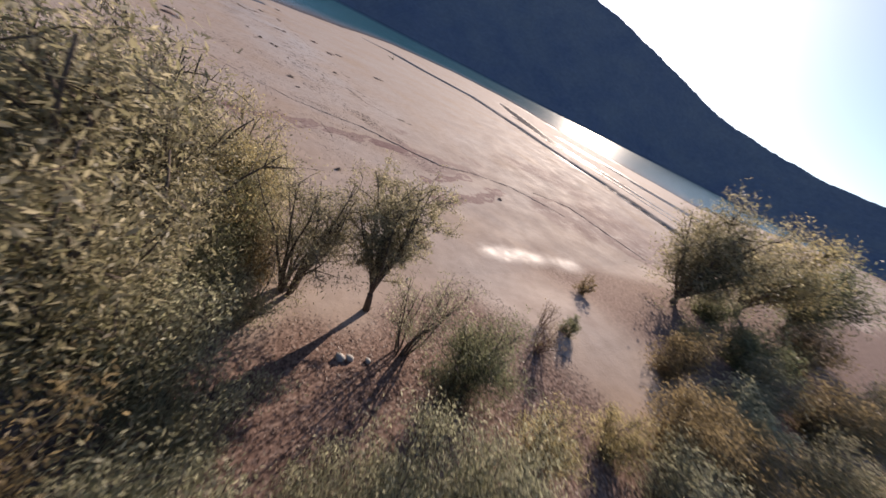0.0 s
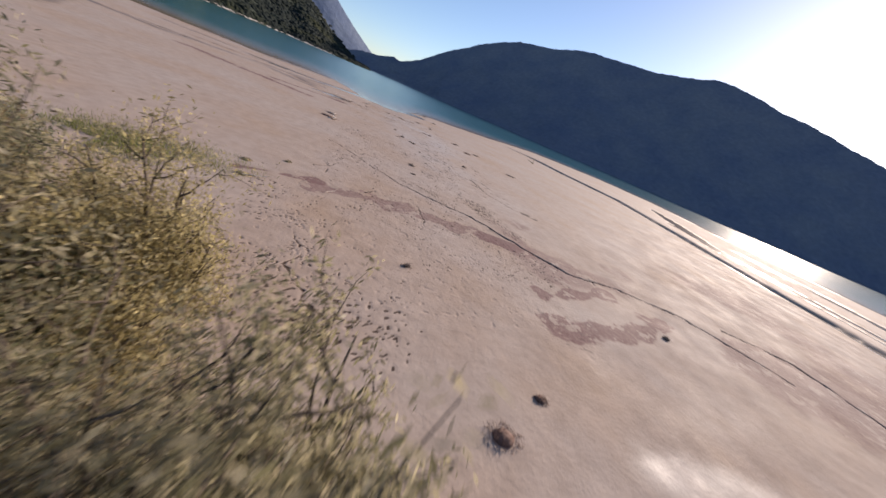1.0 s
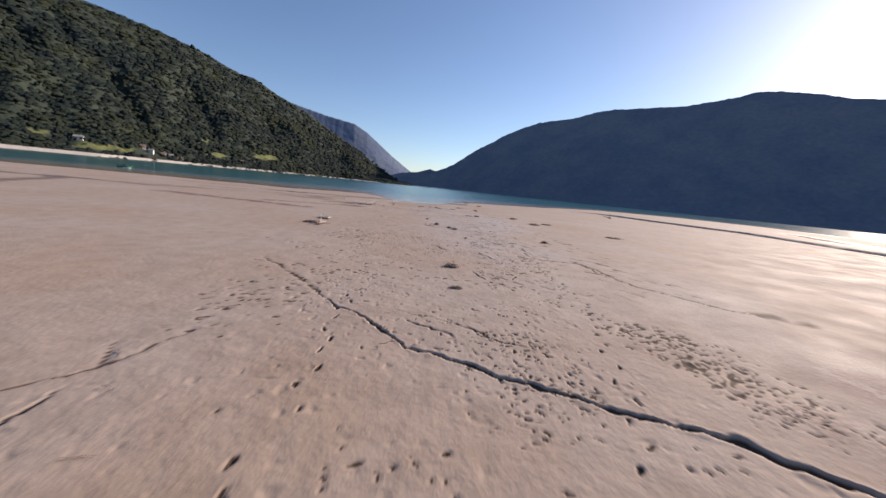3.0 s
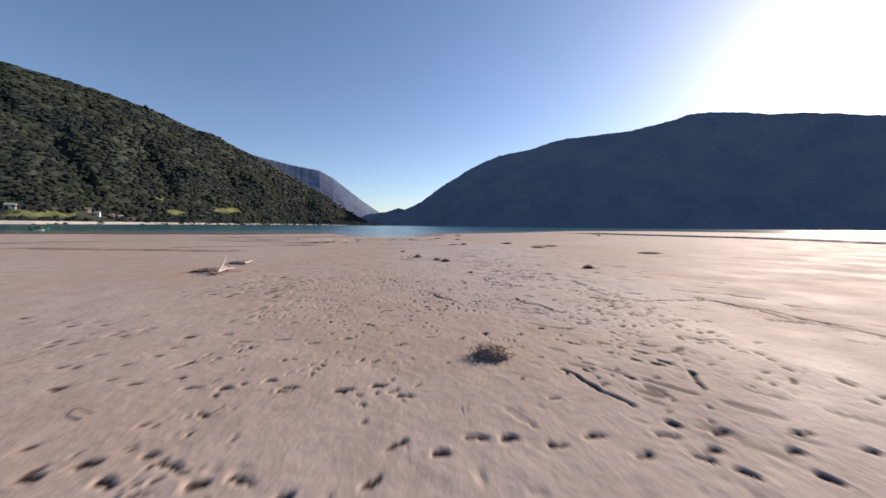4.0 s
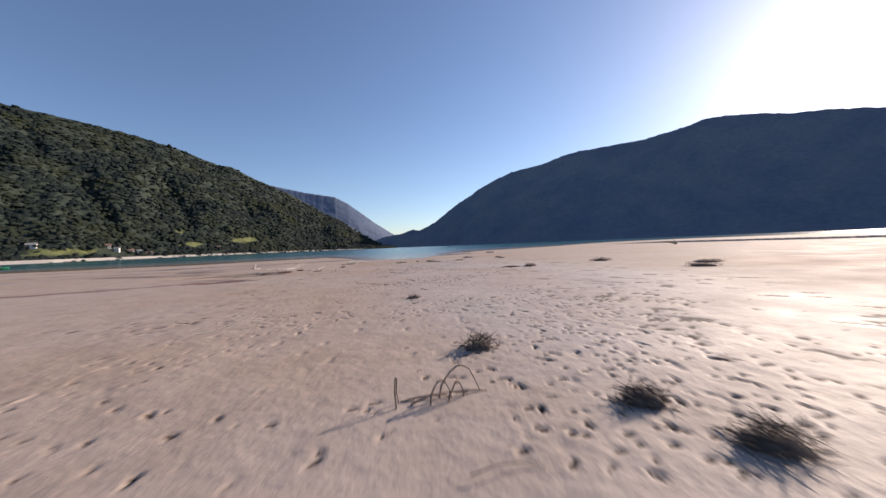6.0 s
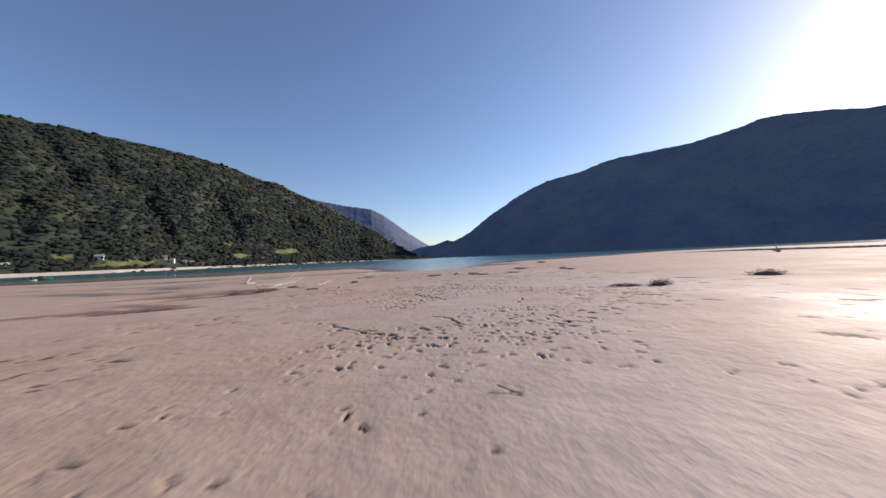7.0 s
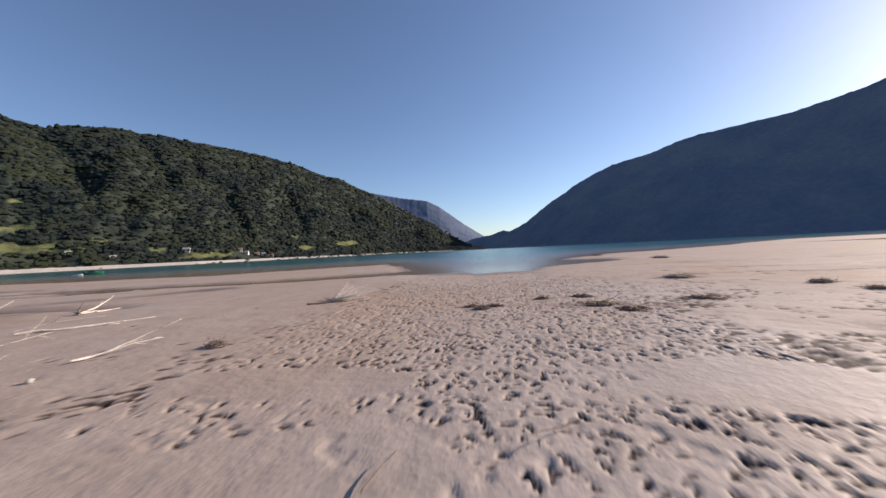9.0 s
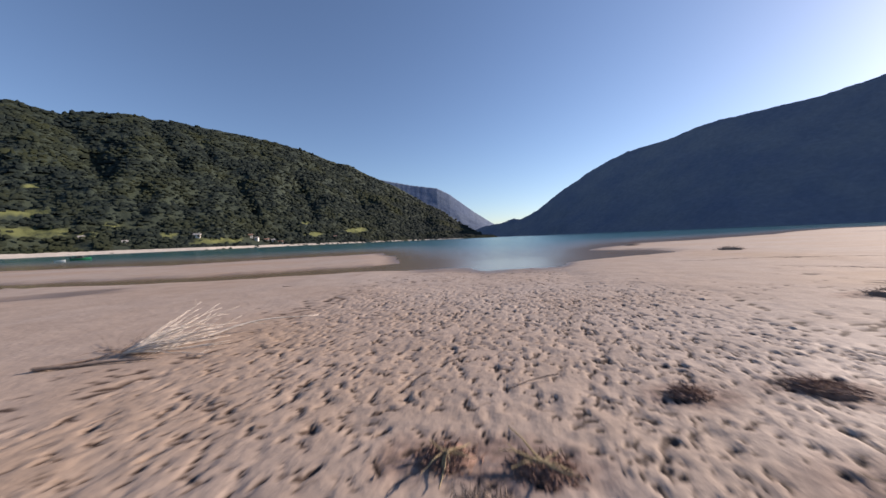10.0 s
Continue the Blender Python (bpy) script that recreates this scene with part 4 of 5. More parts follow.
for row in ((-42.4, 1.40, 13, 9, 3.6, 2.6, 30, ROOF_GREY, "low white house with a grey roof above a meadow"),
            (-36.9, 1.25, 11, 9, 5.6, 2.6, 38, ROOF, "white two-storey house with a tiled roof among trees"),
            (-36.0, 0.95, 9, 8, 5.6, 2.4, 20, ROOF_GREY, "narrow white house with a grey roof near the beach"),
            (-34.9, 0.62, 12, 9, 5.4, 2.6, 42, ROOF, "white house with a brown tiled roof near the beach"),
            (-34.1, 0.45, 10, 8, 3.4, 2.4, 35, ROOF_GREY, "small white house with a grey roof beside the shore"),
            (-33.2, 0.40, 13, 9, 3.6, 2.4, 30, ROOF, "long white house with a tiled roof beside the shore"),
            (-52.5, 1.50, 7, 6, 3.2, 2.0, 60, ROOF_GREY, "tiny white cabin in the woods above the beach"),
            (-49.0, 0.95, 8, 6, 3.0, 2.0, 55, ROOF_GREY, "small pale hut at the wood's edge by the beach"),
            (-26.0, 0.75, 10, 8, 5.0, 2.4, 30, ROOF, "white farmhouse with a tiled roof below a meadow")):
    house(*row)


# ---- boats on the lake ----
def boat(name, place, long, wide, high, mat, inner, label, covered):
    ob = thing(name, place, label, "boat")
    stations, verts, faces = 9, [], []
    for k in range(stations):
        s = k / (stations - 1)
        w = wide / 2 * (1 - max(0.0, s - 0.35) ** 2 * 2.3) * (0.85 if k == 0 else 1)
        up = high * (0.75 + 0.4 * s * s)
        x = (s - 0.5) * long
        verts += [(x, -w, up), (x, -w * 0.75, up * 0.3), (x, 0, -0.12), (x, w * 0.75, up * 0.3), (x, w, up), (x, w * 0.85, up - 0.04), (x, 0, up * 0.45), (x, -w * 0.85, up - 0.04)]
    for k in range(stations - 1):
        for j in range(8):
            a, b2 = k * 8 + j, k * 8 + (j + 1) % 8
            faces.append((a, a + 8, b2 + 8, b2))
    faces += [tuple(range(7, -1, -1)), tuple(range(8 * stations - 8, 8 * stations))]
    part("hull", verts, faces, mat, ob, smooth=False)
    if covered:
        v, f = [], []
        for k in range(7):
            s = k / 6
            h = high * (0.9 + 0.95 * math.sin(s * math.pi) ** 0.6)
            x = -long * 0.32 + s * long * 0.5
            v += [(x, -wide * 0.43, high * 0.85), (x, -wide * 0.25, h), (x, wide * 0.25, h), (x, wide * 0.43, high * 0.85)]
        for k in range(6):
            f += [(k * 4 + j, k * 4 + j + 4, k * 4 + j + 5, k * 4 + j + 1) for j in range(3)]
        f += [(3, 2, 1, 0), (24, 25, 26, 27)]
        part("cover", v, f, inner, ob, "dark tarpaulin cover")
        v, f = box(-long * 0.55, -long * 0.47, -0.14, 0.14, 0.05, high * 1.35)
        part("outboard_motor", v, f, inner, ob)
    else:
        v, f = box(-long * 0.1, long * 0.02, -wide * 0.36, wide * 0.36, high * 0.6, high * 0.68)
        part("bench", v, f, inner, ob)
    return ob


GREEN_PAINT = plain_material("green_boat_paint", (0.005, 0.13, 0.06), (0.01, 0.22, 0.11), 3.0, 0.4, 0.1)
TARP = plain_material("dark_tarpaulin", (0.01, 0.02, 0.018), (0.025, 0.035, 0.03), 5.0, 0.6)
WHITE_PAINT = plain_material("white_boat_paint", (0.70, 0.70, 0.68), (0.82, 0.82, 0.80), 3.0, 0.4, 0.1)
boat("motor_boat", (-95.5, 107.5, WATER_Z, 0, 0, 35), 3.6, 1.4, 0.6, GREEN_PAINT, TARP, "green motor boat with a dark cover moored on the lake", True)
boat("rowing_boat", (-88.9, 99.5, WATER_Z, 0, 0, 20), 1.9, 0.9, 0.36, WHITE_PAINT, BARK, "small white rowing boat afloat near the mud", False)


# ---- trees and shrubs ----
def tube(path, radii, sides):
    """Verts and faces of a tapering tube along a path."""
    path = np.asarray(path, float)
    ways = np.gradient(path, axis=0)
    ways /= np.linalg.norm(ways, axis=1)[:, None] + 1e-9
    side = np.cross(ways, (0.31, 0.57, 0.76))
    side /= np.linalg.norm(side, axis=1)[:, None] + 1e-9
    other = np.cross(ways, side)
    a = np.arange(sides) * 2 * math.pi / sides
    ring = side[:, None] * np.cos(a)[None, :, None] + other[:, None] * np.sin(a)[None, :, None]
    verts = (path[:, None] + ring * np.asarray(radii)[:, None, None]).reshape(-1, 3)
    faces = [(k * sides + j, k * sides + (j + 1) % sides, (k + 1) * sides + (j + 1) % sides, (k + 1) * sides + j)
             for k in range(len(path) - 1) for j in range(sides)]
    faces.append(tuple(range(len(verts) - sides, len(verts))))
    return verts, faces


class Pile:
    """Meshes gathered into one."""

    def __init__(self):
        self.verts, self.faces, self.count = [], [], 0

    def add(self, verts, faces):
        self.faces += [tuple(i + self.count for i in f) for f in faces]
        self.verts.append(np.asarray(verts))
        self.count += len(verts)

    def all(self):
        return np.concatenate(self.verts), self.faces


def bend(rng, start, way, length, steps, wild, lift):
    path, way = [np.array(start, float)], np.array(way, float) / np.linalg.norm(way)
    for _ in range(steps):
        way = way + rng.normal(0, wild, 3) + (0, 0, lift)
        way /= np.linalg.norm(way)
        path.append(path[-1] + way * length / steps)
    return np.array(path)


def leaves(rng, spots, size, droop=0.2):
    """Small pointed blades, four corners each, at the given places."""
    n = len(spots)
    way = rng.normal(0, 1, (n, 3)) - (0, 0, droop)
    way /= np.linalg.norm(way, axis=1)[:, None]
    side = np.cross(way, rng.normal(0, 1, (n, 3)))
    side /= np.linalg.norm(side, axis=1)[:, None] + 1e-9
    s = (size * rng.uniform(0.6, 1.4, n))[:, None]
    verts = np.stack([spots - way * s, spots + side * s * 0.27, spots + way * s, spots - side * s * 0.27 + (0, 0, 0.1) * s], 1).reshape(-1, 3)
    return verts, np.arange(4 * n).reshape(n, 4).tolist()


def plant(name, label, category, place, tall, wide, stems, leaf_count, leaf, leaf_mat, seed, lean=(0, 0), trunk=0.0, thick=0.06, bare=0.25, group="", twigs=7, fill=0.12, wood=None):
    """A tree or shrub: stems that fork into limbs and twigs, and a crown of leaves along them.
    trunk: height at which one trunk forks; without it the stems rise from the ground. bare: share of each stem with no leaves."""
    rng = np.random.RandomState(seed)
    x, y = place
    ob = thing(name, (x, y, height(x, y) - 0.04), label, category, group)
    pile, spots = Pile(), []
    root = np.array([0.0, 0.0, -0.1])
    if trunk:
        path = bend(rng, root, (lean[0] * 0.8, lean[1] * 0.8, 1), trunk, 6, 0.09, 0.12)
        pile.add(*tube(path, np.linspace(thick * 1.5, thick, 7), 7))
        root = path[-1]
    for k in range(stems):
        a = 2 * math.pi * (k + rng.uniform(-0.3, 0.3)) / stems
        u = rng.uniform(0.12, 1.05)
        reach = wide / max(tall - trunk, 0.3) * u
        way = (math.cos(a) * reach + lean[0], math.sin(a) * reach + lean[1], 1.0)
        length = (tall - max(root[2], 0)) * rng.uniform(0.88, 1.04) * (1.08 - 0.36 * u)
        foot = root + (0 if trunk else 1) * np.array([math.cos(a), math.sin(a), 0]) * wide * 0.12
        path = bend(rng, foot, way, length, 8, 0.11, 0.05)
        pile.add(*tube(path, np.linspace(thick * 0.7, thick * 0.12, 9), 5))
        for j in range(twigs):
            s = rng.uniform(bare, 1.0)
            p = path[int(s * 8)] if s < 1 else path[-1]
            out = rng.normal(0, 1, 3) * (1, 1, 0.5) + (path[-1] - path[0]) / (length + 1e-6) * 0.9
            limb = bend(rng, p, out, length * rng.uniform(0.18, 0.42) * (1.15 - 0.5 * s), 5, 0.2, 0.04)
            pile.add(*tube(limb, np.linspace(thick * 0.24, thick * 0.05, 6), 3))
            spots.append(limb)
            for _ in range(2):
                q = limb[rng.randint(2, 6)]
                twig = bend(rng, q, rng.normal(0, 1, 3) + (0, 0, 0.3), length * rng.uniform(0.08, 0.2), 3, 0.2, 0.0)
                pile.add(*tube(twig, np.linspace(thick * 0.1, thick * 0.03, 4), 3))
                spots.append(twig)
        spots.append(path[int(8 * bare) + 1:])
    verts, faces = pile.all()
    part("trunk" if trunk else "branchwork", verts, faces, wood or BARK, ob, smooth=True)
    leaf_count, leaf = int(leaf_count * 1.1), leaf * 0.88
    if leaf_count:
        lines = [np.asarray(p) for p in spots]
        pickl = rng.randint(0, len(lines), leaf_count)
        pts = np.array([lines[i][rng.randint(max(0, len(lines[i]) - 4), len(lines[i]))] for i in pickl])
        clump = rng.normal(0, 1, (leaf_count, 3)) * (wide * fill, wide * fill, wide * fill * 0.8)
        pts = pts + clump
        pts[:, 2] = np.maximum(pts[:, 2], 0.08)
        v, f = leaves(rng, pts, leaf)
        part("crown", v, f, leaf_mat, ob, smooth=True)
    return ob


WILLOWS = "young willows at the edge of the mud"
plant("willow_tree", "leaning young willow with an olive green crown on bare sand", "tree", (-4.14, -33.3), 5.6, 0.75, 15, 24000, 0.055, LEAF_OLIVE, 11, (0.02, 0.0), 1.0, 0.10, 0.3, WILLOWS, 9, 0.10)
plant("willow_tree", "thin branched willow with sparse pale leaves and dark limbs", "tree", (-6.5, -31.8), 5.2, 1.6, 13, 15000, 0.055, LEAF_OLIVE, 12, (0.08, -0.05), 0.0, 0.09, 0.35, WILLOWS, 9, 0.11)
plant("willow_tree", "upright willow with grey branches and thin olive leaves", "tree", (-7.51, -27.35), 4.70, 1.80, 11, 12320, 0.06, LEAF_YELLOW, 13, (0.05, 0.0), 0.4, 0.09, 0.35, WILLOWS, 9, 0.11)
plant("willow_tree", "large dense willow with silvery olive foliage at the wood's edge", "tree", (-11.76, -34.42), 7.30, 3.17, 16, 37400, 0.08, LEAF_OLIVE, 14, (0.03, -0.02), 1.2, 0.16, 0.05, WILLOWS, 12, 0.10)
plant("willow_tree", "tall dense willow with olive green foliage behind others", "tree", (-12.90, -29.04), 6.60, 2.40, 11, 15400, 0.075, LEAF_GREEN, 15, (0.0, 0.0), 1.2, 0.14, 0.1, WILLOWS, 11, 0.10)
plant("willow_shrub", "broad bushy willow shrub turning yellow", "shrub", (-10.12, -25.05), 2.90, 1.70, 11, 8800, 0.06, LEAF_YELLOW, 16, (0, 0), 0.0, 0.06, 0.1, WILLOWS, 8, 0.11)
plant("willow_shrub", "ochre willow shrub with soft shoots by the sand", "shrub", (-8.60, -28.60), 4.20, 2.00, 13, 15840, 0.062, LEAF_YELLOW, 17, (0, 0), 0.0, 0.06, 0.1, WILLOWS, 8, 0.11)
plant("willow_shrub", "low green shrub at the grassy edge of the flat", "shrub", (-14.37, -21.13), 2.40, 1.90, 10, 7150, 0.065, LEAF_GREEN, 18, (0, 0), 0.0, 0.05, 0.05, WILLOWS, 8, 0.11)
plant("willow_shrub", "silvery green leafy shrub beneath a large willow", "shrub", (-10.15, -38.39), 3.25, 1.63, 10, 9900, 0.06, LEAF_SILVER, 19, (0, 0), 0.0, 0.06, 0.05, WILLOWS, 8, 0.11)
plant("willow_shrub", "dark olive shrub with autumn tinted leaves", "shrub", (-12.52, -37.84), 4.15, 1.81, 10, 9900, 0.065, LEAF_BROWN, 20, (0, 0), 0.0, 0.07, 0.05, WILLOWS, 8, 0.11)
plant("willow_shrub", "pale silvery shrub with dense narrow leaves", "shrub", (-6.39, -39.68), 3.1, 1.72, 12, 16500, 0.05, LEAF_SILVER, 21, (0, 0), 0.0, 0.05, 0.0, WILLOWS, 9, 0.11)
plant("bare_shrub", "slender shrub with thin grey twigs and sparse pale leaves", "shrub", (-4.12, -35.72), 3.45, 1.26, 10, 3080, 0.05, LEAF_SILVER, 22, (0.22, 0.12), 0.0, 0.05, 0.3, "", 10, 0.08)
plant("green_shrub", "round dark green shrub on sandy litter", "shrub", (-2.88, -37.37), 3.2, 1.6, 13, 17000, 0.05, LEAF_GREEN, 23, (0, 0), 0.0, 0.06, 0.0, "", 9, 0.11)
plant("willow_shrub", "yellowish shrub with soft dense twigs", "shrub", (-2.17, -40.07), 2.35, 1.17, 12, 7700, 0.045, LEAF_YELLOW, 24, (0, 0), 0.0, 0.05, 0.05, WILLOWS, 9, 0.10)
plant("bare_shrub", "reddish leafless shrub on the sandy bank", "shrub", (1.62, -37.13), 1.72, 0.82, 12, 550, 0.045, LEAF_BROWN, 25, (0, 0), 0.0, 0.035, 0.1, "", 8, 0.12, TWIG_RED)
plant("green_shrub", "small dark green shrub on the sandy bank", "shrub", (4.37, -36.77), 1.19, 0.50, 9, 2860, 0.045, LEAF_GREEN, 26, (0, 0), 0.0, 0.035, 0.0, "", 6, 0.11)
plant("bare_shrub", "brown dry shrub with thin upright twigs", "shrub", (3.38, -36.07), 1.48, 0.74, 11, 330, 0.045, LEAF_BROWN, 27, (0, 0), 0.0, 0.03, 0.1, "", 7, 0.12, TWIG_RED)
plant("small_shrub", "lone dark little shrub on wet mud", "shrub", (9.99, -34.32), 1.64, 0.48, 8, 1650, 0.06, LEAF_BROWN, 28, (0, 0), 0.0, 0.03, 0.05, "", 6, 0.10)
plant("willow_tree", "spreading olive willow with dark forked trunks on the mud", "tree", (19.52, -36.97), 8.18, 5.46, 15, 19360, 0.14, LEAF_OLIVE, 29, (0.12, -0.05), 0.6, 0.2, 0.25, WILLOWS, 12, 0.09)
plant("willow_tree", "wide yellowing willow with airy foliage", "tree", (28.78, -39.82), 8.58, 4.97, 12, 13200, 0.15, LEAF_YELLOW, 30, (0.1, 0), 0.8, 0.2, 0.2, WILLOWS, 11, 0.10)
plant("willow_tree", "olive willow with a full rounded crown", "tree", (35.43, -42.93), 8.13, 4.97, 10, 8800, 0.17, LEAF_GREEN, 31, (0, 0), 0.8, 0.2, 0.1, WILLOWS, 10, 0.12)
plant("willow_shrub", "dark green thicket of willow shoots", "shrub", (16.81, -42.02), 3.61, 2.89, 12, 8800, 0.10, LEAF_GREEN, 32, (0, 0), 0.0, 0.06, 0.0, WILLOWS, 9, 0.11)
plant("willow_shrub", "brown and olive willow thicket", "shrub", (3.12, -42.09), 2.98, 2.17, 13, 13200, 0.065, LEAF_BROWN, 33, (0, 0), 0.0, 0.05, 0.05, WILLOWS, 9, 0.10)
plant("willow_shrub", "pale leafed willow shrub beside a sandy path", "shrub", (8.15, -43.04), 2.71, 1.99, 12, 9900, 0.075, LEAF_SILVER, 34, (0, 0), 0.0, 0.05, 0.05, WILLOWS, 9, 0.10)
plant("willow_shrub", "low brownish willow shrub with tangled stems", "shrub", (10.66, -48.74), 2.53, 2.71, 12, 9900, 0.085, LEAF_BROWN, 35, (0, 0), 0.0, 0.05, 0.0, WILLOWS, 9, 0.11)
plant("willow_shrub", "dense green willow shrub turning brown", "shrub", (20.98, -48.37), 3.79, 3.25, 12, 7920, 0.11, LEAF_OLIVE, 36, (0, 0), 0.0, 0.06, 0.0, WILLOWS, 9, 0.11)
plant("willow_shrub", "small yellow green shrub among brown bushes", "shrub", (13.09, -39.79), 1.99, 1.44, 9, 4180, 0.08, LEAF_YELLOW, 37, (0, 0), 0.0, 0.04, 0.0, WILLOWS, 7, 0.11)
plant("willow_shrub", "low brown shrub in the shade of taller ones", "shrub", (0.87, -44.45), 1.81, 1.99, 11, 7700, 0.07, LEAF_BROWN, 38, (0, 0), 0.0, 0.05, 0.0, WILLOWS, 8, 0.11)

plant("willow_shrub", "silvery leafed shrub over brown litter", "shrub", (-9.66, -36.70), 2.37, 1.37, 11, 7040, 0.05, LEAF_SILVER, 39, (0, 0), 0.0, 0.05, 0.0, WILLOWS, 8, 0.11)
plant("willow_shrub", "olive shrub beneath a large willow", "shrub", (-10.59, -34.25), 3.85, 1.83, 12, 9680, 0.055, LEAF_OLIVE, 40, (0, 0), 0.0, 0.06, 0.0, WILLOWS, 9, 0.11)
plant("willow_shrub", "pale leafy shrub beside the litter", "shrub", (-7.86, -38.82), 1.72, 1.17, 11, 6160, 0.045, LEAF_SILVER, 41, (0, 0), 0.0, 0.04, 0.0, WILLOWS, 8, 0.11)
plant("willow_shrub", "soft yellow green shrub near the sand path", "shrub", (0.72, -40.99), 1.99, 1.17, 11, 5280, 0.05, LEAF_YELLOW, 42, (0, 0), 0.0, 0.04, 0.0, WILLOWS, 8, 0.11)
plant("willow_shrub", "brown dry shrub with dense upright shoots", "shrub", (5.69, -42.43), 2.35, 1.63, 12, 7040, 0.06, LEAF_BROWN, 43, (0, 0), 0.0, 0.05, 0.0, WILLOWS, 8, 0.11)
plant("willow_shrub", "olive thicket beside brown shrubs", "shrub", (13.00, -43.33), 2.71, 2.35, 12, 7040, 0.08, LEAF_OLIVE, 44, (0, 0), 0.0, 0.05, 0.0, WILLOWS, 8, 0.11)
plant("willow_shrub", "browning thicket under wide willows", "shrub", (25.20, -44.15), 3.79, 3.43, 13, 7920, 0.11, LEAF_BROWN, 45, (0, 0), 0.0, 0.06, 0.0, WILLOWS, 8, 0.11)
plant("willow_shrub", "green undergrowth beneath spreading willows", "shrub", (22.03, -38.73), 2.71, 3.07, 12, 7040, 0.10, LEAF_GREEN, 46, (0, 0), 0.0, 0.06, 0.0, WILLOWS, 8, 0.12)

plant("willow_tree", "dense dark willow with olive foliage and shaded stems", "tree", (-9.90, -30.80), 6.00, 2.40, 14, 17600, 0.07, LEAF_OLIVE, 47, (0, 0), 0.5, 0.11, 0.0, WILLOWS, 10, 0.12)
plant("willow_shrub", "rounded willow shrub with brownish shaded leaves", "shrub", (-10.60, -27.60), 4.60, 2.20, 13, 13200, 0.068, LEAF_BROWN, 48, (0, 0), 0.0, 0.08, 0.0, WILLOWS, 9, 0.12)
plant("willow_shrub", "silvery shrub at the foot of a leaning willow", "shrub", (-8.33, -33.12), 2.36, 1.48, 11, 7040, 0.055, LEAF_SILVER, 49, (0, 0), 0.0, 0.05, 0.0, WILLOWS, 8, 0.12)
plant("willow_shrub", "tall grassy pale green shrub with soft shoots", "shrub", (-4.97, -40.26), 2.9, 1.54, 14, 12320, 0.05, LEAF_SILVER, 50, (0, 0), 0.0, 0.04, 0.0, WILLOWS, 9, 0.12)
plant("willow_shrub", "brown thicket with bare twigs beside the sand path", "shrub", (8.49, -40.26), 2.71, 1.81, 12, 7040, 0.07, LEAF_BROWN, 51, (0, 0), 0.0, 0.05, 0.0, WILLOWS, 9, 0.12)
plant("willow_shrub", "dull olive thicket under spreading willows", "shrub", (15.26, -45.95), 3.07, 2.89, 12, 7920, 0.09, LEAF_BROWN, 52, (0, 0), 0.0, 0.06, 0.0, WILLOWS, 9, 0.12)

plant("willow_shrub", "low brown shrub with tangled shoots near the bank", "shrub", (5.2, -44.2), 2.6, 2.1, 12, 7500, 0.07, LEAF_BROWN, 53, (0, 0), 0.0, 0.05, 0.0, WILLOWS, 9, 0.12)
plant("willow_shrub", "olive brown shrub in a dense thicket", "shrub", (9.4, -46.2), 2.8, 2.4, 12, 8000, 0.075, LEAF_OLIVE, 54, (0, 0), 0.0, 0.05, 0.0, WILLOWS, 9, 0.12)
plant("willow_shrub", "silvery shrub with pale shoots in a thicket", "shrub", (1.0, -42.8), 2.7, 1.7, 12, 8000, 0.055, LEAF_SILVER, 55, (0, 0), 0.0, 0.05, 0.0, WILLOWS, 9, 0.12)

plant("willow_shrub", "dense shaded shrub with dark olive leaves under willows", "shrub", (-9.1, -32.1), 3.1, 1.7, 13, 9000, 0.06, LEAF_GREEN, 56, (0, 0), 0.0, 0.06, 0.0, WILLOWS, 9, 0.12)
plant("willow_shrub", "dark green undergrowth between willow trunks", "shrub", (-8.1, -30.2), 3.3, 1.6, 13, 9000, 0.06, LEAF_GREEN, 57, (0, 0), 0.0, 0.06, 0.0, WILLOWS, 9, 0.12)
plant("willow_shrub", "browning leafy shrub at the foot of a thin willow", "shrub", (-7.3, -30.9), 2.4, 1.2, 12, 7000, 0.055, LEAF_BROWN, 58, (0, 0), 0.0, 0.05, 0.0, WILLOWS, 8, 0.12)
plant("willow_shrub", "green shaded shrub under a large willow", "shrub", (-10.3, -33.4), 3.4, 1.8, 13, 9000, 0.06, LEAF_GREEN, 59, (0, 0), 0.0, 0.06, 0.0, WILLOWS, 9, 0.12)
plant("willow_shrub", "ochre leafed willow shrub beside the trodden mud", "shrub", (-7.2, -28.6), 3.6, 1.5, 13, 11000, 0.058, LEAF_YELLOW, 60, (0, 0), 0.0, 0.06, 0.05, WILLOWS, 9, 0.12)
plant("willow_tree", "tall airy willow with pale olive foliage and dark limbs", "tree", (-10.9, -31.2), 6.8, 1.9, 13, 17000, 0.065, LEAF_OLIVE, 61, (0.05, 0.0), 1.0, 0.13, 0.2, WILLOWS, 10, 0.12)

plant("willow_tree", "tall willow with loose olive foliage over open limbs", "tree", (-9.9, -28.7), 6.9, 1.9, 13, 17000, 0.065, LEAF_OLIVE, 62, (0.02, 0.02), 1.2, 0.13, 0.2, WILLOWS, 10, 0.12)

plant("willow_shrub", "pale yellow green shrub beneath a large willow", "shrub", (-10.2, -35.6), 3.7, 1.3, 13, 10000, 0.055, LEAF_SILVER, 63, (0, 0), 0.0, 0.05, 0.0, WILLOWS, 9, 0.12)

# Low grass on the edge of the flat
rng = np.random.RandomState(63)
n = 7000
px, py = rng.normal(-14.0, 2.2, n), rng.normal(-16.2, 1.3, n)
py = py + 0.15 * (px + 14)
ok = wavy(px, py, 2.2, 66) > -0.15
px, py = px[ok], py[ok]
n = len(px)
a, long = rng.uniform(0, 6.28, n), rng.uniform(0.08, 0.26, n)
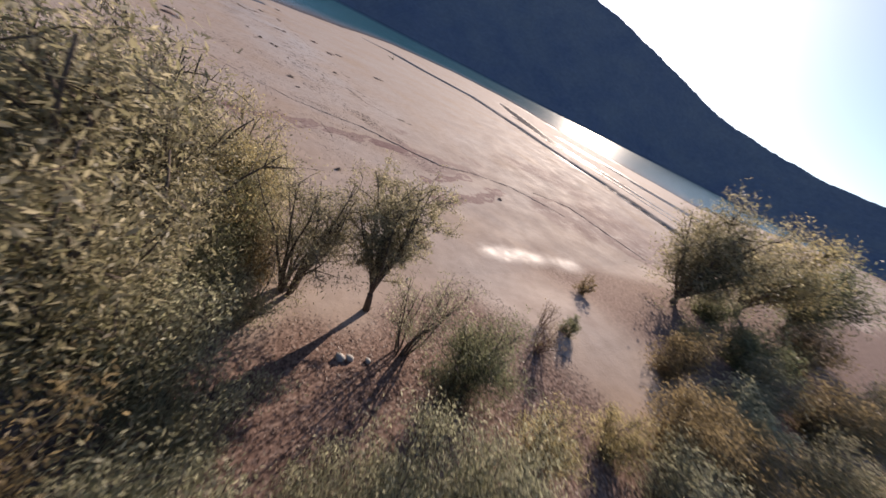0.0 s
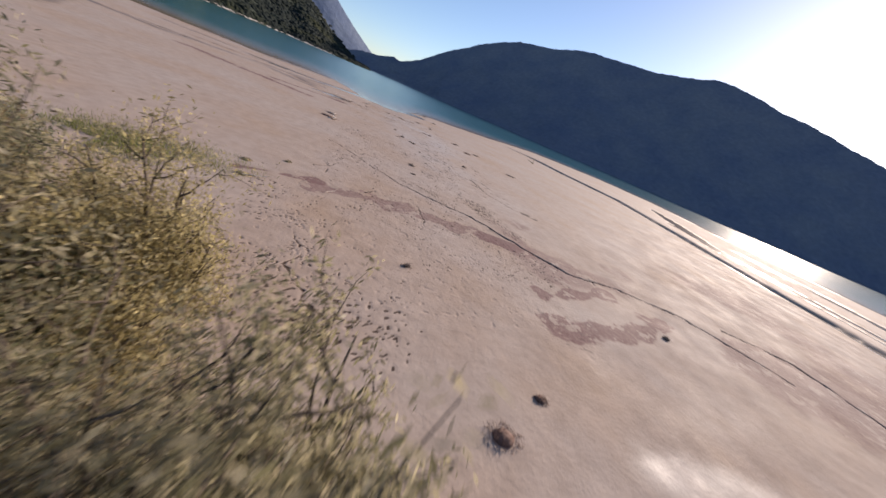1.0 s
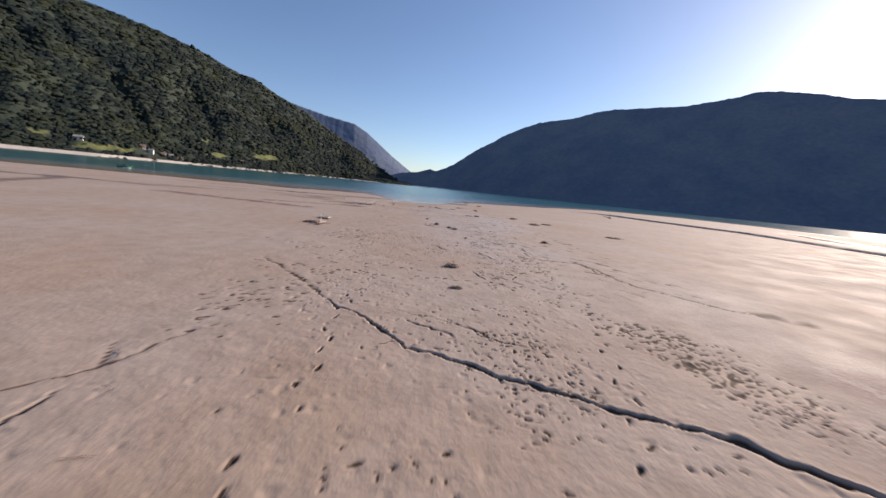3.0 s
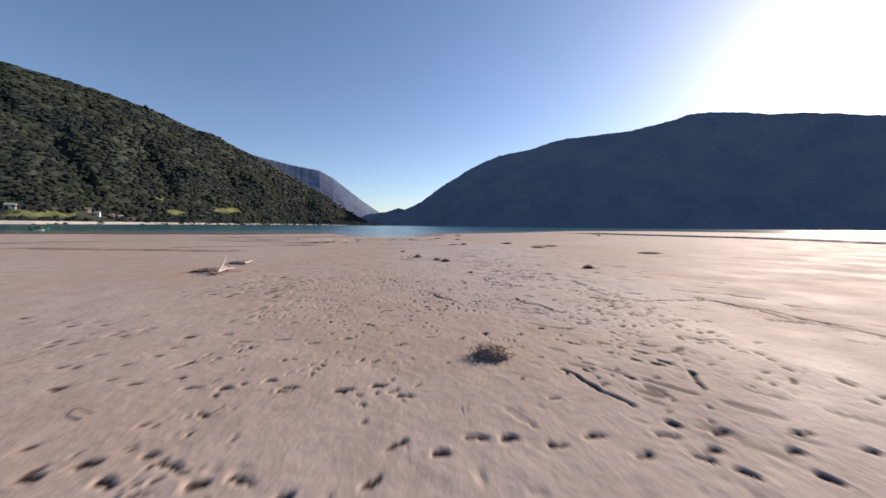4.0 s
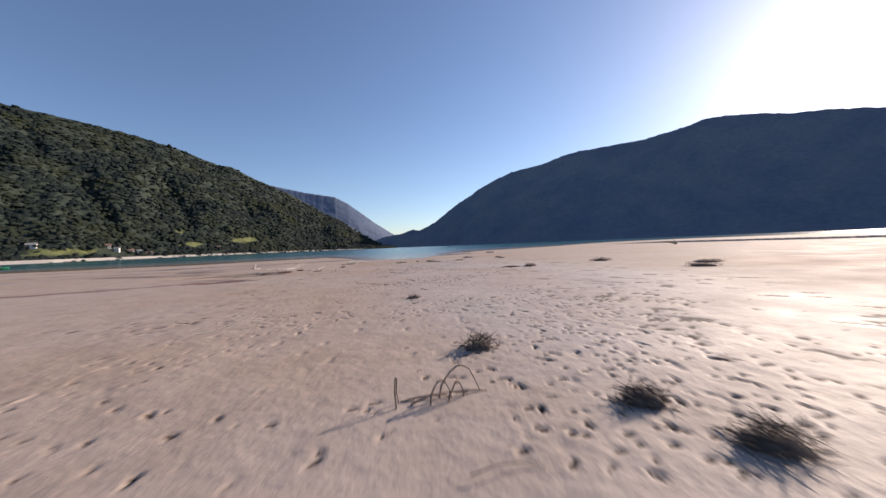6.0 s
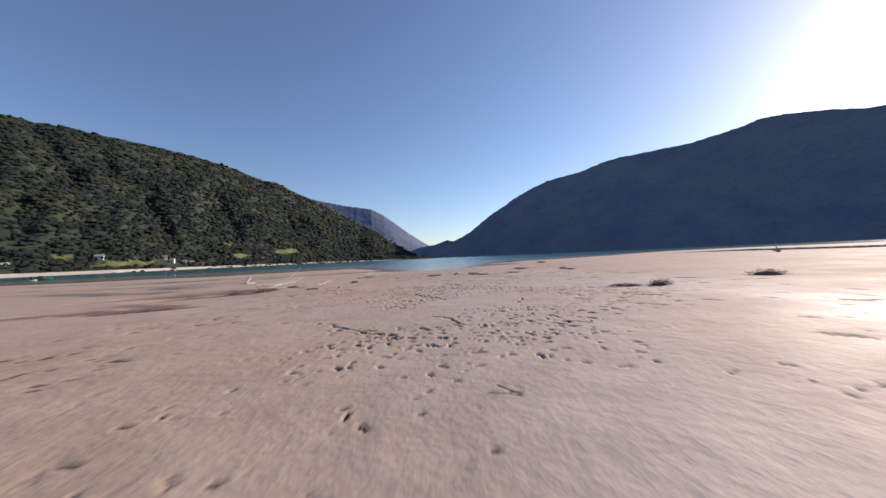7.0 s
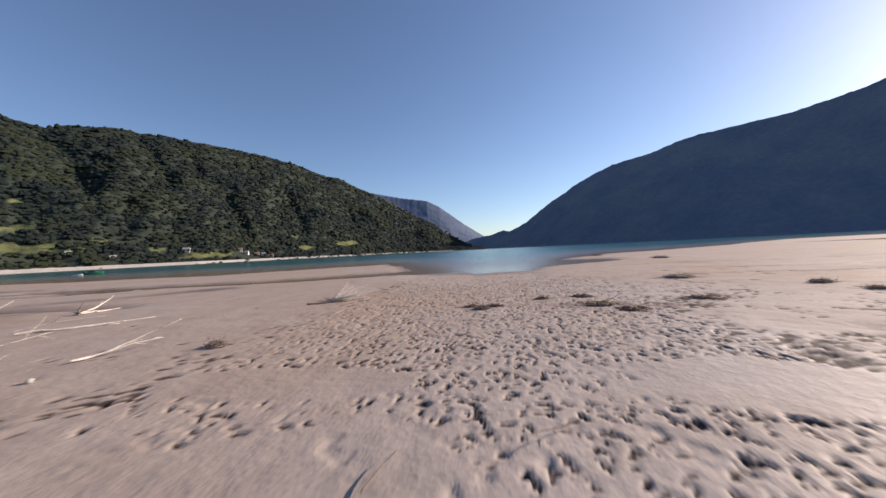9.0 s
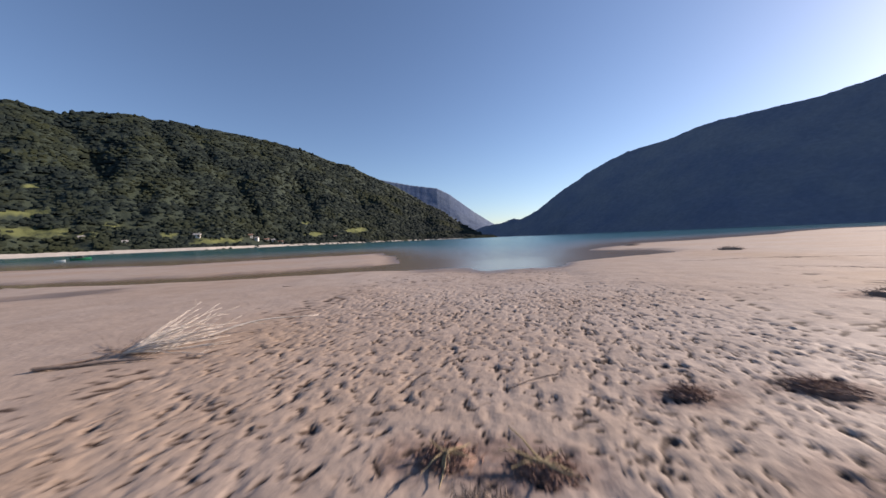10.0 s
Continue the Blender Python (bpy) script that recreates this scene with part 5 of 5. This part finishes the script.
foot = np.stack([px, py, land(px[None], py[None])[0]], -1)
side = np.stack([np.cos(a), np.sin(a), 0 * a], -1) * 0.012
tip = foot + np.stack([rng.normal(0, 0.4, n), rng.normal(0, 0.4, n), np.ones(n)], -1) * long[:, None]
v = np.stack([foot - side, foot + side, tip], 1).reshape(-1, 3)
tagged(new("grass", mesh_of("grass", v, np.arange(3 * n).reshape(n, 3).tolist(), GRASS)), "low yellow green grass at the flat's edge", "grass", kind="stuff")

# Fallen leaves and bark under the willows
LITTER = leaf_material("fallen_leaves", (0.05, 0.030, 0.025), (0.27, 0.180, 0.145), 0.15)
rng = np.random.RandomState(61)
px, py = rng.uniform(-12, 3, 24000), rng.uniform(-42, -30.5, 24000)
ok = -py + 0.25 * px + 2.6 * wavy(px, py, 4, 91) + rng.normal(0, 0.5, 24000) > 31.8
px, py = px[ok], py[ok]
pz = land(px[None], py[None])[0] + 0.02
v, f = leaves(rng, np.stack([px, py, pz], -1), 0.05)
v = np.asarray(v)
v[:, 2] = np.repeat(pz, 4) + 0.45 * (v[:, 2] - np.repeat(pz, 4))
tagged(new("leaf_litter", mesh_of("leaf_litter", v, f, LITTER)), "reddish brown fallen leaves and bark under willows", "leaf litter", kind="stuff")


# ---- dry shrubs, debris and driftwood on the mud ----
def tuft(name, label, place, wide, tall, count, mat, seed, lie=0.35, group="", thick=0.006, pale=0):
    """A dry shrub or a heap of flood debris: many bent twigs over a clod of mud."""
    rng = np.random.RandomState(seed)
    x, y = place
    ob = thing(name, (x, y, height(x, y)), label, "shrub" if "shrub" in name else "debris", group)
    clod = ICO_V * (wide * 0.34, wide * 0.28, tall * 0.34) * (1 + 0.2 * rng.normal(0, 1, (len(ICO_V), 1)))
    part("clod", clod, ICO_F.tolist(), mat, ob, smooth=True)
    pile = Pile()
    for k in range(count):
        a, out = rng.uniform(0, 6.28), wide * 0.5 * math.sqrt(rng.uniform(0, 1)) * rng.uniform(0.5, 1.0)
        crown = max(0.0, 1 - (out / (wide * 0.5)) ** 2)
        foot = np.array([math.cos(a) * out, math.sin(a) * out * 0.75, tall * 0.6 * crown * rng.uniform(0, 1)])
        turn = rng.uniform(0, 6.28)
        rise = (rng.uniform(-0.5, 0.6) if rng.uniform(0, 1) < lie else rng.uniform(0.6, 2.0)) * min(1.0, 2.2 * tall / wide)
        path = bend(rng, foot, (math.cos(turn), math.sin(turn), rise), min(0.24, wide * 0.32, 0.08 + 0.45 * tall) * rng.uniform(0.35, 1.0), 3, 0.35, -0.03)
        path[:, 2] = np.maximum(path[:, 2], 0.004)
        pile.add(*tube(path, np.linspace(thick, thick * 0.35, 4) * rng.uniform(0.6, 1.6), 3))
    tagged(part("brushwood", *pile.all(), mat, ob), kind="stuff")
    if pale:
        pile = Pile()
        for k in range(pale):
            a = rng.uniform(0, 6.28)
            path = bend(rng, (0, 0, 0.05), (math.cos(a), math.sin(a), rng.uniform(0.0, 0.25)), wide * rng.uniform(0.25, 0.6), 5, 0.15, -0.02)
            path[:, 2] = np.maximum(path[:, 2], 0.0)
            pile.add(*tube(path, np.linspace(thick * 1.6, thick * 0.5, 6), 4))
        tagged(part("straw", *pile.all(), STRAW, ob), kind="stuff")
    return ob


DRY = "dry shrubs scattered on the mud"


def dry_shrub(n, x, y, wide, tall, mat, label):
    tuft("dry_shrub", label, (x, y), wide, tall, int(190 + 110 * min(wide, 2)), mat, 400 + n, 0.8, DRY, 0.0044)


for n, (x, y, wide, tall, mat, label) in enumerate((
        (1.85, 18.1, .62, .34, TWIG_DARK, "dark dry shrub of tangled twigs on mud"),
        (2.9, 16.2, .55, .24, TWIG_DARK, "small dark dry shrub on mud"),
        (3.3, 15.45, .62, .26, TWIG_DARK, "low dark dry shrub beside footprints"),
        (10.25, 11.55, .7, .28, TWIG_DARK, "dark dry shrub on smooth wet mud"),
        (1.56, .6, .95, .30, TWIG, "flattened dark dry shrub in a shallow pit"),
        (1.4, -2.9, .6, .1, TWIG, "flat dark twigs pressed into mud"),
        (3.66, 10.5, .25, .08, TWIG, "small dark dry shrub among prints"),
        (15.2, 28.3, 2.0, .45, TWIG_RED, "broad reddish dry shrub on mud"),
        (14.4, 35.6, 1.8, .38, TWIG_RED, "broad reddish dry shrub with debris"),
        (8.45, 33.3, .95, .3, TWIG_RED, "reddish brown dry shrub with flood debris"),
        (-4.0, 42.1, .5, .16, TWIG, "small dark dry shrub beside pale straw"),
        (.6, 45.2, .5, .14, TWIG, "low dark clump of twigs among trampled mud"),
        (2.25, 46.7, .4, .10, TWIG_RED, "small dark dry shrub in trampled mud"),
        (3.4, 46.9, .7, .10, TWIG_RED, "low brown dry shrub in trampled mud"))):
    dry_shrub(n, x, y, wide, tall, mat, label)
for n, (x, y, wide, tall, mat, label) in enumerate((
        (8.05, 51.2, 1.4, .25, TWIG, "wide heap of dark twigs on mud"),
        (10.8, 48.6, .9, .2, TWIG, "dark heap of twigs on smooth mud"),
        (10.7, 46.9, .8, .16, TWIG, "low dark heap of twigs on smooth mud"),
        (-.8, -21.1, .45, .2, TWIG, "small dark dry shrub on sand"),
        (1.2, -29.0, 1.3, .35, TWIG_RED, "brown leafless low shrub near the trees"),
        (3.1, -27.6, .7, .16, TWIG_RED, "flat brown dry shrub near the trees"),
        (14.6, -21.9, .6, .25, TWIG, "dark dry shrub by a wet patch"),
        (21.6, 20.6, 2.8, .22, TWIG, "long dark heap of flood debris"),
        (17.7, 30.6, 2.0, .28, TWIG, "dark heap of flood debris on mud"),
        (13.9, 82.0, 2.2, .6, TWIG, "dark stump of debris at the water's edge"),
        (15.0, 68.2, 2.0, .35, TWIG, "dark heap of debris near the water"),
        (8.6, 70.5, 1.6, .25, TWIG, "dark twigs at the water's edge"),
        (-6.3, 60.2, 1.3, .16, TWIG, "dark low debris at the water's edge"),
        (1.1, 23.2, .4, .14, TWIG, "tiny dark dry shrub on mud"),
        (-7.8, -11.4, .5, .16, STRAW, "dry straw coloured grass clump at the flat's edge"),
        (-9.6, -13.4, .9, .12, STRAW, "dry grass clump with low twigs on sand"),
        (-9.0, -15.8, 1.0, .14, STRAW, "dry stalks lying on grey sand"))):
    dry_shrub(n + 15, x, y, wide, tall, mat, label)

for n, (x, y, wide, tall, pale, label) in enumerate((
        (-7.3, 38.7, 0.9, .22, 14, "pale straw and brown twigs heaped below driftwood"),
        (-6.9, 40.4, 0.7, .14, 4, "dark clump of debris among bleached branches"),
        (-8.4, 37.9, 1.0, .10, 5, "reddish brown debris at the edge of a pool"),
        (-5.2, 38.6, 0.7, .06, 2, "flat dark debris pressed into smooth mud"),
        (3.45, 45.5, 1.15, .10, 14, "matted dark flood debris with straw on trampled mud"),
        (6.3, 46.3, 1.3, .10, 6, "matted brown flood debris on mud"),
        (.35, 45.65, .5, .05, 7, "dark soggy debris with pale straw in trampled mud"),
        (.95, 45.6, .5, .05, 7, "brown straw pressed into trampled mud"),
        (4.0, 44.8, .9, .08, 4, "dark strip of debris on mud"),
        (7.4, 33.6, 1.3, .10, 3, "dark trailing debris beside a reddish shrub"),
        (-7.4, 38.0, 1.1, .16, 6, "brown debris caught beneath driftwood"),
        (-8.2, 12.3, 1.9, .26, 3, "brown debris mound round forked driftwood"),
        (-8.1, 15.2, 1.4, .18, 2, "brown debris with a pale root"))):
    tuft("debris_heap", label, (x, y), wide, tall, 260, TWIG_RED, 470 + n, 0.95, "flood debris on the mud", 0.006, pale)


def driftwood(label, place, turn, branches, seed, mat=None, roots=10, thick=0.03, category="driftwood", name="driftwood"):
    """A stranded branch: branches are (turn, lift, length) from its thick end, with a clump of thin roots."""
    rng = np.random.RandomState(seed)
    x, y = place
    ob = thing(name, (x, y, height(x, y) + 0.01, 0, 0, turn), label, category)
    for turn_b, lift, length in branches:
        a = radians(turn_b)
        path = bend(rng, (0, 0, 0.03), (math.cos(a), math.sin(a), lift), length, 9, 0.13 if thick > 0.04 else 0.09, -0.012)
        path[:, 2] = np.maximum(path[:, 2], thick * 0.4)
        pile = Pile()
        pile.add(*tube(path, np.linspace(thick, thick * 0.22, 10), 6))
        for _ in range(3):
            k = rng.randint(3, 9)
            twig = bend(rng, path[k], rng.normal(0, 1, 3) * (1, 1, 0.4) + (path[-1] - path[0]), length * rng.uniform(0.08, 0.2), 4, 0.15, 0.0)
            twig[:, 2] = np.maximum(twig[:, 2], 0.01)
            pile.add(*tube(twig, np.linspace(thick * 0.4, thick * 0.12, 5), 4))
        part("branch", *pile.all(), mat or PALE, ob, smooth=True)
    if roots:
        pile = Pile()
        for _ in range(roots):
            a = rng.uniform(0, 6.28)
            path = bend(rng, (0, 0, 0.05), (math.cos(a), math.sin(a), rng.uniform(0, 0.6)), rng.uniform(0.15, 0.5), 4, 0.25, -0.05)
            path[:, 2] = np.maximum(path[:, 2], 0.005)
            pile.add(*tube(path, np.linspace(thick * 0.45, thick * 0.1, 5), 4))
        tagged(part("rootstock", *pile.all(), TWIG, ob), kind="stuff")
    return ob


driftwood("long bleached branches reaching up from stranded driftwood", (-7.9, 39.1), 66, [(8, .27, 2.6), (-14, .19, 3.2), (-6, .14, 2.8), (-22, .09, 2.6), (2, .06, 2.2), (-34, .05, 1.5)], 501, None, 26, 0.017)
driftwood("bleached branch lying on mud beside others", (-6.2, 39.4), 40, [(0, .04, 1.2), (6, .02, .7)], 502, None, 0, 0.018)
driftwood("forked pale driftwood with dark roots on the mud", (-7.4, 11.0), 88, [(-10, .07, 1.9), (4, .05, 2.1), (14, .03, 1.5), (60, .03, 1.0), (150, .02, 0.9), (100, .06, 0.7)], 503, None, 34, 0.036)
driftwood("pale stub of root on a debris mound", (-7.7, 14.9), 80, [(0, .3, .7), (70, .1, .9)], 514, None, 10, 0.06)
driftwood("fan of pale dry stalks stranded on mud", (-4.4, 47.3), 40, [(0.7 * a, .06 + .05 * (k % 5), 0.65 + .17 * (k % 6)) for k, a in enumerate(range(-36, 72, 2))], 504, None, 24, 0.010)
driftwood("long pale curved branch beside dry stalks", (-3.9, 48.2), 52, [(0, .12, 1.7)], 515, None, 0, 0.022)
driftwood("thin dark stick lying beneath pale stalks", (-4.9, 46.7), 25, [(0, .02, 1.4), (25, .02, .8)], 505, TWIG, 0, 0.028)
driftwood("pale stalks lying on smooth sand", (-5.8, 41.2), 60, [(0, .02, 1.6), (10, .03, 1.2)], 506, None, 0, 0.018)
driftwood("bleached sticks lying flat beside the pools", (-10.3, 43.2), 40, [(0, .03, 2.6), (14, .03, 1.9)], 507, None, 0, 0.035)
driftwood("pale stranded root by the shallow pools", (-12.5, 46.0), 70, [(0, .2, 1.2), (40, .1, 1.4)], 508, None, 8, 0.045)
driftwood("pale stick on grey sand with a dark shadow", (-9.1, -15.9), 10, [(0, .12, 1.5), (30, .05, .8)], 509, None, 0, 0.025)
driftwood("pale upright stump of driftwood far out on the flat", (50, 70), 80, [(0, .9, 1.6), (70, .5, 2.2), (160, .3, 1.4)], 510, STRAW, 12, 0.12)
driftwood("pale straight stick on smooth sand", (-2.9, 20.0), 35, [(0, .01, 1.1)], 511, None, 0, 0.012)
driftwood("pale curved straw on trampled mud", (-.85, 42.2), 50, [(0, .05, .5)], 516, STRAW, 0, 0.01)
driftwood("pale stick lying in the mud by the rill", (-5.1, -14.8), 60, [(0, .02, 1.4)], 512, None, 0, 0.016)
driftwood("short dark upright stick by a reddish silt edge", (-2.9, -12.8), 40, [(0, .25, .7)], 513, TWIG, 0, 0.04)

# Dry stalks bent over into loops
ob = thing("bent_stalks", (1.15, 16.55, height(1.15, 16.55)), "dark dry stalks bent into loops over mud", "dry stalks")
rng = np.random.RandomState(71)
for x0, x1, high in ((-.42, -.40, .26), (-.1, .12, .20), (-.02, .38, .28), (.05, .22, .17), (-.3, .1, .05), (-.4, .42, .03)):
    s = np.linspace(0, 1, 12)
    path = np.stack([x0 + (x1 - x0) * s + 0.02 * rng.normal(0, 1, 12).cumsum() * 0.4, 0.08 * rng.normal() + 0.1 * s, high * np.sin(s * math.pi) ** 0.7 + 0.004], -1)
    part("stalk", *tube(path, np.linspace(0.011, 0.006, 12), 4), TWIG, ob, smooth=True)

rng = np.random.RandomState(77)
for k in range(70):
    x, y = rng.uniform(-7, 8), rng.uniform(-20, 60)
    driftwood("thin dark twig lying on mud", (x, y), rng.uniform(0, 360), [(0, .01, rng.uniform(.15, .6))], 600 + k, TWIG, 0, rng.uniform(0.005, 0.010), "twig", "twig")

# Stones under the trees
rng = np.random.RandomState(88)
for x, y, size in ((-6.0, -35.4, .17), (-5.75, -35.5, .15), (-5.28, -35.75, .11), (-3.89, 38.56, .08), (-5.3, 40.4, .06), (-1.23, -31.65, .08)):
    v = ICO_V * (size, size * 0.8, size * 0.7) * (1 + 0.12 * rng.normal(0, 1, (len(ICO_V), 1)))
    ob = new("stone", mesh_of("stone", v, ICO_F.tolist(), STONE, True))
    ob.matrix_basis = pose(x, y, height(x, y) + size * 0.4, 0, 0, rng.uniform(0, 360))
    tagged(ob, "pale rounded stone lying on sandy ground", "stone", "stones on the sand")
